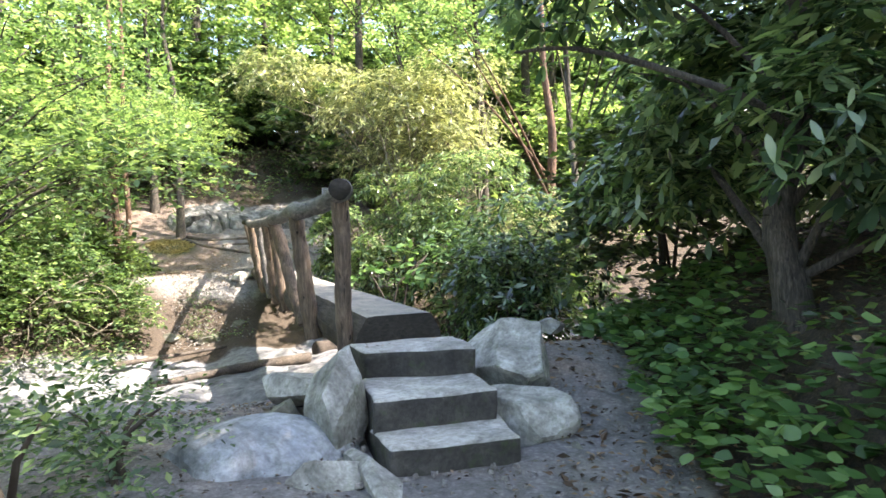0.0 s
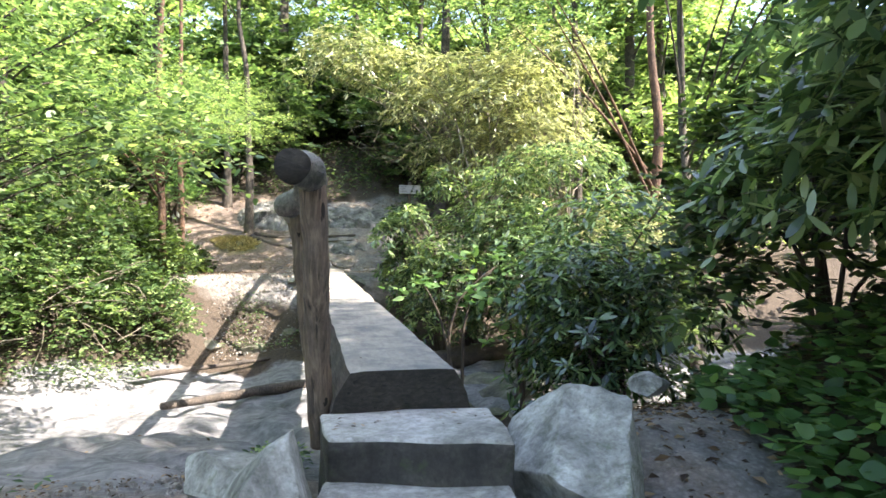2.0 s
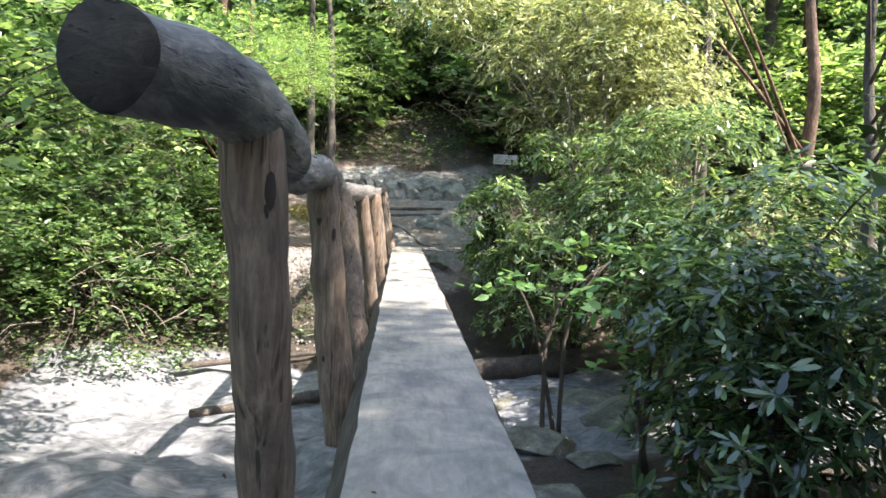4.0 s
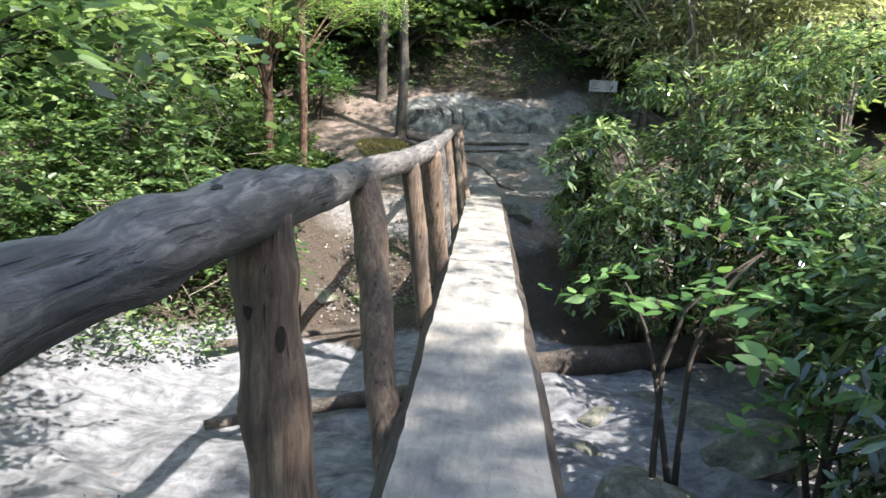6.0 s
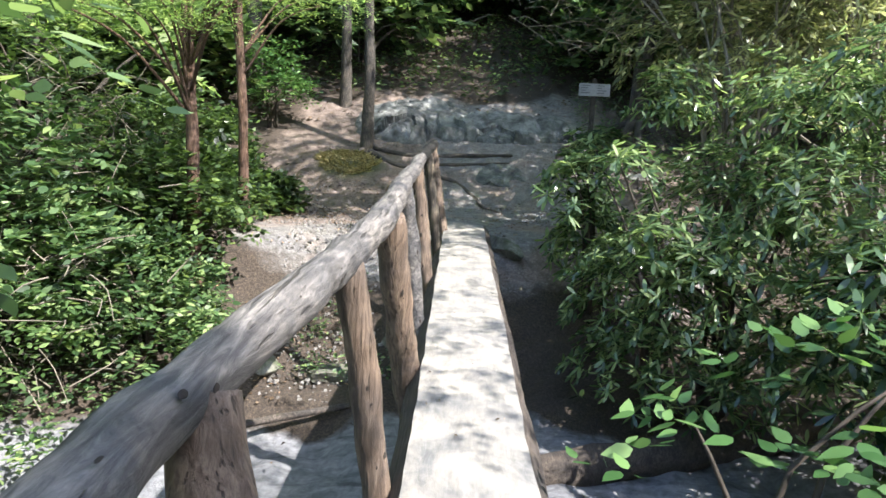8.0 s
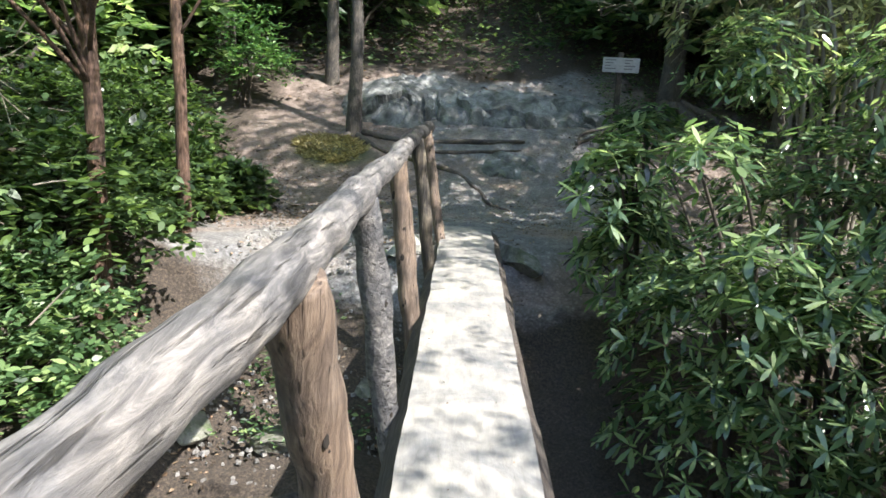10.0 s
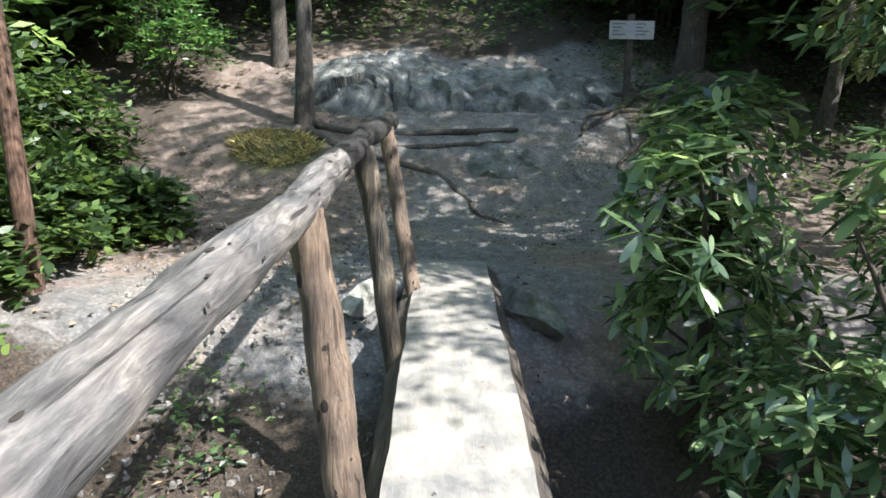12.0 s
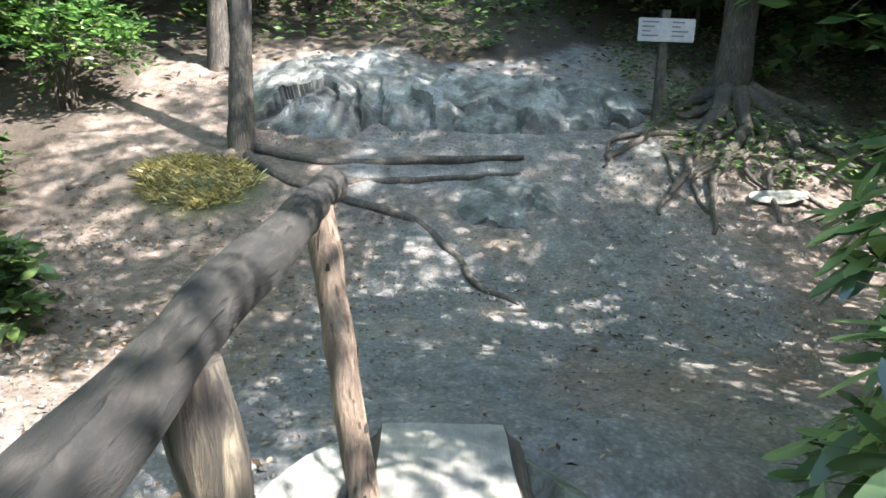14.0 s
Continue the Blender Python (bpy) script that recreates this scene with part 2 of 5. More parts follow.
def mesh_object(name, verts, faces, mat, parent=None, label="", smooth=True):
    """One mesh object from arrays; faces are lists of equal or mixed length."""
    me = bpy.data.meshes.new(name)
    me.from_pydata([tuple(v) for v in verts] if not isinstance(verts, np.ndarray) else verts.tolist(), [],
                   faces.tolist() if isinstance(faces, np.ndarray) else faces)
    if smooth:
        me.polygons.foreach_set("use_smooth", [True] * len(me.polygons))
    for m in mat if isinstance(mat, (list, tuple)) else [mat]:
        me.materials.append(m)
    ob = new(name, me)
    if parent is not None:
        ob.parent = parent
    if label:
        ob["label"] = label
    return ob


def part(name, bm, mat, parent, label=""):
    me = bpy.data.meshes.new(name)
    bm.to_mesh(me)
    bm.free()
    me.materials.append(mat)
    ob = new(name, me)
    ob.parent = parent
    if label:
        ob["label"] = label
    return ob


def thing(name, loc, label, category, group="", kind=""):
    ob = new(name)
    ob.empty_display_size = 0.1
    ob.location = loc
    return tagged(ob, label, category, group, kind)


def value_noise(x, y, seed=0):
    """Smooth 2D noise in -1..1 for arrays."""
    xi, yi = np.floor(x).astype(np.int64), np.floor(y).astype(np.int64)
    fx, fy = x - xi, y - yi
    fx, fy = fx * fx * (3 - 2 * fx), fy * fy * (3 - 2 * fy)

    def h(a, b):
        n = (a * 374761393 + b * 668265263 + seed * 974711) & 0x7FFFFFFF
        n = ((n ^ (n >> 13)) * 1274126177) & 0x7FFFFFFF
        return ((n ^ (n >> 16)) & 0xFFFF) / 32767.5 - 1
    return (h(xi, yi) * (1 - fx) + h(xi + 1, yi) * fx) * (1 - fy) + (h(xi, yi + 1) * (1 - fx) + h(xi + 1, yi + 1) * fx) * fy


def fbm(x, y, octaves=4, seed=0):
    out, a = 0, 1.0
    for k in range(octaves):
        out = out + a * value_noise(x * 2 ** k, y * 2 ** k, seed + k)
        a *= 0.5
    return out


def smooth(a, b, x):
    t = np.clip((x - a) / (b - a), 0, 1)
    return t * t * (3 - 2 * t)


def tube(pts, radii, seg=10, rough=0.06, freq=3.0, seed=0, cap=True):
    """A rough round limb along points: vertices and faces."""
    pts = [Vector(p) for p in pts]
    verts, faces = [], []
    ref = Vector((0.31, 0.17, 0.93)).normalized()
    for i, p in enumerate(pts):
        d = (pts[min(i + 1, len(pts) - 1)] - pts[max(i - 1, 0)]).normalized()
        if abs(d.dot(ref)) > 0.95:
            ref = Vector((0.9, 0.1, 0.2)).normalized()
        u = d.cross(ref).normalized()
        w = d.cross(u)
        for k in range(seg):
            a = 2 * math.pi * k / seg
            o = u * math.cos(a) + w * math.sin(a)
            r = radii[i] * (1 + rough * 2 * noise.noise((p + o * radii[i] * 1.5) * freq + Vector((seed * 7.3, 0, seed))))
            verts.append(p + o * r)
        if i:
            b = (i - 1) * seg
            for k in range(seg):
                k2 = (k + 1) % seg
                faces.append((b + k, b + k2, b + seg + k2, b + seg + k))
    if cap:
        n = len(verts)
        verts += [pts[0], pts[-1]]
        faces += [(n, (k + 1) % seg, k) for k in range(seg)]
        b = (len(pts) - 1) * seg
        faces += [(n + 1, b + k, b + (k + 1) % seg) for k in range(seg)]
    return verts, faces


def curve_pts(keys, n):
    """Smooth points through keys of any width (Catmull-Rom)."""
    keys = np.array(keys, float)
    t = np.linspace(0, len(keys) - 1, n)
    i = np.clip(t.astype(int), 0, len(keys) - 2)
    f = (t - i)[:, None]
    p0, p1, p2, p3 = keys[np.clip(i - 1, 0, None)], keys[i], keys[i + 1], keys[np.clip(i + 2, None, len(keys) - 1)]
    return 0.5 * (2 * p1 + (p2 - p0) * f + (2 * p0 - 5 * p1 + 4 * p2 - p3) * f ** 2 + (3 * p1 - p0 - 3 * p2 + p3) * f ** 3)


def join(chunks):
    """Joins (verts, faces) pairs."""
    verts, faces = [], []
    for v, f in chunks:
        b = len(verts)
        verts += list(v)
        faces += [tuple(k + b for k in q) for q in f]
    return verts, faces


def leaf_mesh(pos, axis, length, width=0.3, up=(0, 0, 1), cup=0.12, wild=0.5, simple=False):
    """Leaf blades, four triangles each, folded along the midrib."""
    n = len(pos)
    axis = axis / np.linalg.norm(axis, axis=1, keepdims=True)
    nrm = np.array(up, float) + RNG.normal(0, wild, (n, 3))
    side = np.cross(axis, nrm)
    side /= np.linalg.norm(side, axis=1, keepdims=True) + 1e-9
    nrm = np.cross(side, axis)
    L = np.broadcast_to(np.asarray(length, float), (n,))[:, None]
    mid = pos + axis * L * 0.5 - nrm * L * cup * 0.6
    left, right = mid + side * L * width / 2 + nrm * L * cup, mid - side * L * width / 2 + nrm * L * cup
    tip = pos + axis * L - nrm * L * cup * 0.9
    if simple == "oblong":
        rows = [pos]
        for t, k in ((0.22, 0.6), (0.55, 1.0), (0.84, 0.68)) if width < 0.4 else ((0.16, 0.75), (0.42, 1.0), (0.74, 0.55)):
            c, w = pos + axis * L * t - nrm * L * cup * t * t, side * L * width / 2 * k
            rows += [c + w, c - w]
        v = np.stack(rows + [tip], 1).reshape(-1, 3)
        f = (np.array([[0, 2, 1], [1, 2, 4], [1, 4, 3], [3, 4, 6], [3, 6, 5], [5, 6, 7]])[None] + (np.arange(n) * 8)[:, None, None]).reshape(-1, 3)
        return v, f
    if simple:
        v = np.stack([pos, left, right, tip], 1).reshape(-1, 3)
        f = (np.array([[0, 3, 1], [0, 2, 3]])[None] + (np.arange(n) * 4)[:, None, None]).reshape(-1, 3)
        return v, f
    v = np.stack([pos, left, right, tip, mid], 1).reshape(-1, 3)
    base = (np.arange(n) * 5)[:, None, None]
    f = (np.array([[0, 4, 1], [0, 2, 4], [1, 4, 3], [4, 2, 3]])[None] + base).reshape(-1, 3)
    return v, f


def stack(chunks):
    vs, fs, b = [], [], 0
    for v, f in chunks:
        vs.append(v)
        fs.append(f + b)
        b += len(v)
    return np.concatenate(vs), np.concatenate(fs)


def rand_dirs(n):
    d = RNG.normal(0, 1, (n, 3))
    return d / np.linalg.norm(d, axis=1, keepdims=True)


def blob_points(blobs, n, hollow=0.55, low=-0.5):
    """Points in the outer part of a union of ellipsoids (centre, radii), with outward ways."""
    vol = np.array([r[0] * r[1] + r[1] * r[2] + r[0] * r[2] for c, r in blobs])
    pick = RNG.choice(len(blobs), n, p=vol / vol.sum())
    c = np.array([b[0] for b in blobs], float)[pick]
    r = np.array([b[1] for b in blobs], float)[pick]
    d = rand_dirs(n)
    d[:, 2] = np.where(d[:, 2] < low, -d[:, 2], d[:, 2])
    rad = (hollow + (1 - hollow) * RNG.random(n) ** 0.6) * (1 + 0.22 * fbm(d[:, 0] * 2.3 + pick * 5, d[:, 1] * 2.3 + d[:, 2] * 2, 3, 11))
    return c + d * r * rad[:, None], d


def whorls(points, ways, per=8, length=0.13, width=0.3, droop=0.2):
    """Rosettes of long leaves at twig ends."""
    n = len(points)
    ways = ways + np.array([0, 0, 0.9])
    ways = ways / (np.linalg.norm(ways, axis=1, keepdims=True) + 1e-9)
    t1 = np.cross(ways, rand_dirs(n))
    t1 /= np.linalg.norm(t1, axis=1, keepdims=True) + 1e-9
    t2 = np.cross(ways, t1)
    pos, ax, ln = [], [], []
    size = length * RNG.uniform(0.7, 1.2, n)
    for k in range(per):
        a = 2 * math.pi * k / per + RNG.normal(0, 0.3, n)
        d = t1 * np.cos(a)[:, None] + t2 * np.sin(a)[:, None] + ways * RNG.uniform(0.05, 0.7, n)[:, None]
        d[:, 2] -= droop
        keep = RNG.random(n) < 0.85
        pos.append((points + ways * RNG.normal(0, 0.015, n)[:, None])[keep])
        ax.append(d[keep])
        ln.append((size * RNG.uniform(0.75, 1.15, n))[keep])
    return leaf_mesh(np.concatenate(pos), np.concatenate(ax), np.concatenate(ln), width, cup=0.12, wild=0.3, simple="oblong")


def sprays(points, ways, per=14, length=0.07, width=0.5, reach=0.35, flat=0.35, simple=False):
    """Flat leafy twigs: leaves in two rows along a short twig."""
    n = len(points)
    tw = ways * np.array([1, 1, flat]) + RNG.normal(0, 0.35, (n, 3)) * np.array([1, 1, 0.4])
    tw /= np.linalg.norm(tw, axis=1, keepdims=True) + 1e-9
    side = np.cross(tw, np.array([0, 0, 1.0]) + RNG.normal(0, 0.25, (n, 3)))
    side /= np.linalg.norm(side, axis=1, keepdims=True) + 1e-9
    pos, ax, ln = [], [], []
    for k in range(per):
        s = (k + 0.5) / per * reach
        sg = 1 if k % 2 else -1
        p = points + tw * s + RNG.normal(0, 0.012, (n, 3))
        p[:, 2] -= s * s * 0.5
        pos.append(p)
        ax.append(tw * 0.6 + sg * side + RNG.normal(0, 0.25, (n, 3)))
        ln.append(length * RNG.uniform(0.6, 1.2, n))
    return leaf_mesh(np.concatenate(pos), np.concatenate(ax), np.concatenate(ln), width, cup=0.06, wild=0.35, simple=simple)


def branching(base, tips, r0=0.03, r1=0.006, bend=0.25, seg=6, steps=6):
    """Stems from a base to each tip."""
    chunks = []
    for k, tip in enumerate(tips):
        a, b = Vector(base), Vector(tip)
        m = a + Vector(((b - a).x * 0.22, (b - a).y * 0.22, (b - a).z * 0.68)) + Vector((random.uniform(-1, 1), random.uniform(-1, 1), random.uniform(-0.1, 0.6))) * bend * (b - a).length * 0.3
        pts = curve_pts([a, m, b], steps)
        chunks.append(tube(pts, np.linspace(r0, r1, steps), seg, 0.1, 5, k))
    return join(chunks)


# ---- ground ----
PROFILE_Y = [-60, -20, -6, -2, -1, 0, 1, 2, 3.5, 5, 7, 8.6, 9.6, 10.5, 11.2, 11.9, 12.4, 13.8, 14.75, 15.5, 16.7, 17.7, 19, 22, 30, 60, 400]
PROFILE_Z = [2.0, -0.4, -0.88, -0.77, -0.71, -0.66, -0.85, -1.15, -1.42, -1.55, -1.65, -1.6, -1.4, -1.08, -0.68, -0.2, -0.13, -0.2, -0.06, 0.2, 0.75, 1.15, 1.75, 3.1, 6.2, 10.5, 22]


def ground_height(x, y):
    x, y = np.asarray(x, float), np.asarray(y, float)
    yy = y + 1.9 * smooth(-1.2, -4.5, x) * smooth(4, 8, y) * (1 - smooth(11, 14, y))
    z = np.interp(yy, PROFILE_Y, PROFILE_Z)
    # bank beside the near trail
    s = (x - 1.55) - 0.42 * (y + 1.0)
    s = np.where(y > 2.5, s + (y - 2.5) * 0.5, s)
    near = 1 - smooth(2.0, 4.5, y)
    z = z + near * (0.95 * smooth(-0.05, 1.6, s) + 0.3 * np.clip(s - 1.3, 0, 60))
    # trail climbs a little past the steps
    z = z + 0.3 * smooth(0.5, 1.4, x) * smooth(-1.5, 0.3, y) * (1 - smooth(1.6, 3.2, y)) * (1 - smooth(-0.1, 0.6, s))
    # creek sides far off
    z = z + smooth(6, 26, np.abs(x)) * np.clip(np.abs(x) - 6, 0, 60) * 0.28 * smooth(-30, 0, y)
    z = z + smooth(-2.6, -6.5, x) * 0.9 * (1 - smooth(9, 14, y)) * smooth(5.5, 8.0, y)
    return z


def ground_masks(x, y):
    n = fbm(x * 0.7, y * 0.7, 4, 3) * 0.35
    s = (x - 1.55) - 0.42 * (y + 1.0)
    near_trail = (1 - smooth(-0.15, 0.35, s + n * 0.5)) * (1 - smooth(1.8, 2.8, y)) * smooth(-1.5, -0.5, x - (-2.4 + 0.3 * y * 0) + n)
    far_trail = smooth(10.2, 11.8, y + n) * (1 - smooth(18.5, 20.5, y + n * 2)) * smooth(-4.6, -3.2, x + n) * (1 - smooth(3.6, 5.0, x + n - 0.2 * (y - 14)))
    dirt = np.maximum(near_trail, far_trail)
    rock = smooth(0.6, 1.7, y + n) * (1 - smooth(8.4, 9.3, y + 1.2 * smooth(-1.2, -4.5, x) + n)) * smooth(-4.8, -3.9, x + n) * (1 - smooth(0.6, 1.4, x + n) * (0.35 + 0.65 * (1 - smooth(4.2, 5.4, y))))
    moss = np.exp(-(((x + 2.3) / 0.75) ** 2 + ((y - 16.1) / 0.6) ** 2)) * (0.85 + 0.6 * n)
    far = smooth(11.6, 13.4, y)
    brown = np.clip(far * np.maximum(smooth(-0.5, -1.7, x + n), smooth(2.0, 3.6, x - 0.1 * (y - 14) + n)) + 0.55 * far * smooth(-0.15, 0.35, n), 0, 1)
    return dirt, rock, moss, brown


def axis_lines(lo, hi, step, far, grow=1.22):
    core = list(np.arange(lo, hi + 1e-6, step))
    d, a = step, core[0]
    left, right, b = [], [], core[-1]
    while a > -far:
        d *= grow
        a -= d
        left.append(a)
    d = step
    while b < far:
        d *= grow
        b += d
        right.append(b)
    return np.array(left[::-1] + core + right)


def build_ground():
    xs, ys = axis_lines(-6, 7, 0.085, 400), axis_lines(-7, 21, 0.085, 400)
    X, Y = np.meshgrid(xs, ys)
    Z = ground_height(X, Y)
    dirt, rock, moss, brown = ground_masks(X, Y)
    loose = 1 - np.clip(np.maximum(dirt, rock), 0, 1)
    inner = np.exp(-((X / 30) ** 2 + ((Y - 7) / 30) ** 2))
    Z = Z + inner * (fbm(X * 1.1, Y * 1.1, 4, 5) * (0.03 + 0.09 * loose) + fbm(X * 6, Y * 6, 2, 9) * (0.012 + 0.02 * loose))
    Z = Z + rock * 0.16 * (fbm(X * 0.5 + Y * 0.35, Y * 0.45, 3, 21)) + moss * 0.1
    step = np.abs(((X * 0.5 + Y * 0.9) * 0.55 + fbm(X * 0.4, Y * 0.4, 2, 31) * 0.5) % 1.0 - 0.5)
    Z = Z - rock * 0.1 * (1 - smooth(0.0, 0.16, step))
    Z = Z + rock * 0.05 * fbm(X * 2.3, Y * 1.2, 3, 41)
    # keep the footings of steps and log clear
    keep = (1 - smooth(0.5, 0.75, np.abs(X))) * smooth(-1.45, -1.25, Y) * (1 - smooth(0.2, 0.6, Y))
    Z = Z - keep * 0.1
    under = (1 - smooth(0.42, 0.6, np.abs(X))) * smooth(9.5, 10.3, Y) * (1 - smooth(12.0, 12.1, Y))
    Z = np.where(under > 0.01, np.minimum(Z, Z * (1 - under) + under * np.minimum(Z, -0.35)), Z)
    ny, nx = X.shape
    v = np.stack([X, Y, Z], -1).reshape(-1, 3)
    i = (np.arange(ny - 1)[:, None] * nx + np.arange(nx - 1)[None]).reshape(-1)
    f = np.stack([i, i + 1, i + nx + 1, i + nx], 1)
    ob = mesh_object("ground", v, f, M_GROUND)
    col = ob.data.color_attributes.new("cover", "FLOAT_COLOR", "POINT")
    rgba = np.ones((len(v), 4), np.float32)
    rgba[:, 0], rgba[:, 1], rgba[:, 2], rgba[:, 3] = dirt.reshape(-1), rock.reshape(-1), moss.reshape(-1), brown.reshape(-1)
    col.data.foreach_set("color", rgba.reshape(-1))
    tagged(ob, "forest floor with trail dirt, leaf litter and pale creek bedrock", "ground", kind="structure")


build_ground()


def gz(x, y):
    return float(ground_height(x, y))


# ---- log bridge ----


def deck_log(parent):
    """Hewn log with a flat walking face and round dark sides."""
    ys = np.concatenate([np.arange(0, 12.05, 0.12), [12.1]])
    prof = [(-0.275, 0.0), (-0.2, 0.003), (-0.07, 0.004), (0.07, 0.004), (0.2, 0.003), (0.275, 0.0)]
    under = [(0.3, -0.05), (0.345, -0.13), (0.365, -0.21), (0.355, -0.3), (0.3, -0.4), (0.17, -0.47), (0.0, -0.49),
             (-0.17, -0.47), (-0.3, -0.4), (-0.355, -0.3), (-0.365, -0.21), (-0.345, -0.13), (-0.3, -0.05)]
    sec = prof + under
    n = len(sec)
    verts, faces, mats = [], [], []
    for i, y in enumerate(ys):
        slim = 1 - 0.35 * float(smooth(7.0, 12.0, y))
        for k, (x, z) in enumerate(sec):
            e = noise.noise(Vector((x * 3, y * 1.6, z * 3))) * 0.018 + noise.noise(Vector((x * 9, y * 6, z * 9))) * 0.008
            zz = z * (slim if z < -0.1 else 1)
            dx = e * (1.0 if k in (0, 5) or k > 5 else 0.2) * (1 if x > 0 else -1)
            lift = 0.004 * noise.noise(Vector((x * 2, y * 1.1, 3)))
            verts.append((x + dx, y + (0.012 * noise.noise(Vector((x * 8, z * 8, 1))) if i == 0 else 0), zz + lift - (abs(e) * 0.8 if k in (0, 5) else 0)))
        if i:
            b = (i - 1) * n
            for k in range(n):
                k2 = (k + 1) % n
                faces.append((b + k, b + k2, b + n + k2, b + n + k))
                mats.append(0 if k < 5 else 1)
    c = len(verts)
    verts += [(0, 0.0, -0.2), (0, 12.1, -0.2)]
    b = (len(ys) - 1) * n
    for k in range(n):
        faces += [(c, (k + 1) % n, k), (c + 1, b + k, b + (k + 1) % n)]
        mats += [2, 2]
    faces = [f[::-1] for f in faces]
    ob = mesh_object("deck_log", verts, faces, [M_LOG, M_LOG_SIDE, M_LOG_END], parent, "flat-hewn log, pale worn walking face", smooth=False)
    ob.data.polygons.foreach_set("material_index", mats)
    return ob


RAIL_KEYS = [(-0.556, -0.5, 0.989, 0.082), (-0.475, -0.1, 0.996, 0.08), (-0.49, 0.6, 0.945, 0.076), (-0.62, 1.2, 0.9, 0.077), (-0.555, 2.0, 0.958, 0.08), (-0.565, 2.8, 0.916, 0.073),
             (-0.625, 3.6, 0.906, 0.07), (-0.526, 5.0, 0.912, 0.073), (-0.492, 6.1, 0.941, 0.072), (-0.528, 7.4, 0.946, 0.072), (-0.533, 9.1, 0.985, 0.066),
             (-0.492, 10.4, 1.08, 0.061), (-0.489, 11.5, 1.09, 0.063), (-0.464, 11.95, 1.1, 0.07)]
# foot y, foot x, foot z, head y, radius at foot, radius at head
POSTS = [(0.186, -0.401, -0.42, -0.02, 0.066, 0.068), (1.974, -0.394, -0.42, 1.988, 0.092, 0.078), (3.147, -0.334, -0.42, 3.699, 0.072, 0.082), (5.006, -0.334, -0.42, 4.948, 0.058, 0.066),
         (6.381, -0.323, -0.42, 6.064, 0.085, 0.09), (7.488, -0.326, -0.42, 7.46, 0.066, 0.07), (8.941, -0.321, -0.42, 9.008, 0.068, 0.064), (10.319, -0.266, -0.42, 10.295, 0.058, 0.056), (11.289, -0.219, -0.24, 11.616, 0.055, 0.052)]


def rail_at(y):
    ks = RAIL_KEYS
    ys = [k[1] for k in ks]
    return [float(np.interp(y, ys, [k[i] for k in ks])) for i in (0, 2, 3)]


def knot(parent, centre, way, r, long=1.6, along=(0, 0, 1)):
    """A dark hollow knot on a limb's skin."""
    bm = bmesh.new()
    bmesh.ops.create_uvsphere(bm, u_segments=10, v_segments=6, radius=1)
    w = Vector(way).normalized()
    u = Vector(along).cross(w).normalized()
    q = Matrix((u, w.cross(u), w)).transposed().to_4x4()
    for v in bm.verts:
        v.co *= 1 + 0.25 * noise.noise(v.co * 1.7 + Vector(centre) * 9)
    bmesh.ops.transform(bm, matrix=Matrix.Translation(centre) @ q @ Matrix.Diagonal((r, r * long, r * 0.2, 1)), verts=bm.verts)
    return part("knot", bm, M_KNOT, parent)


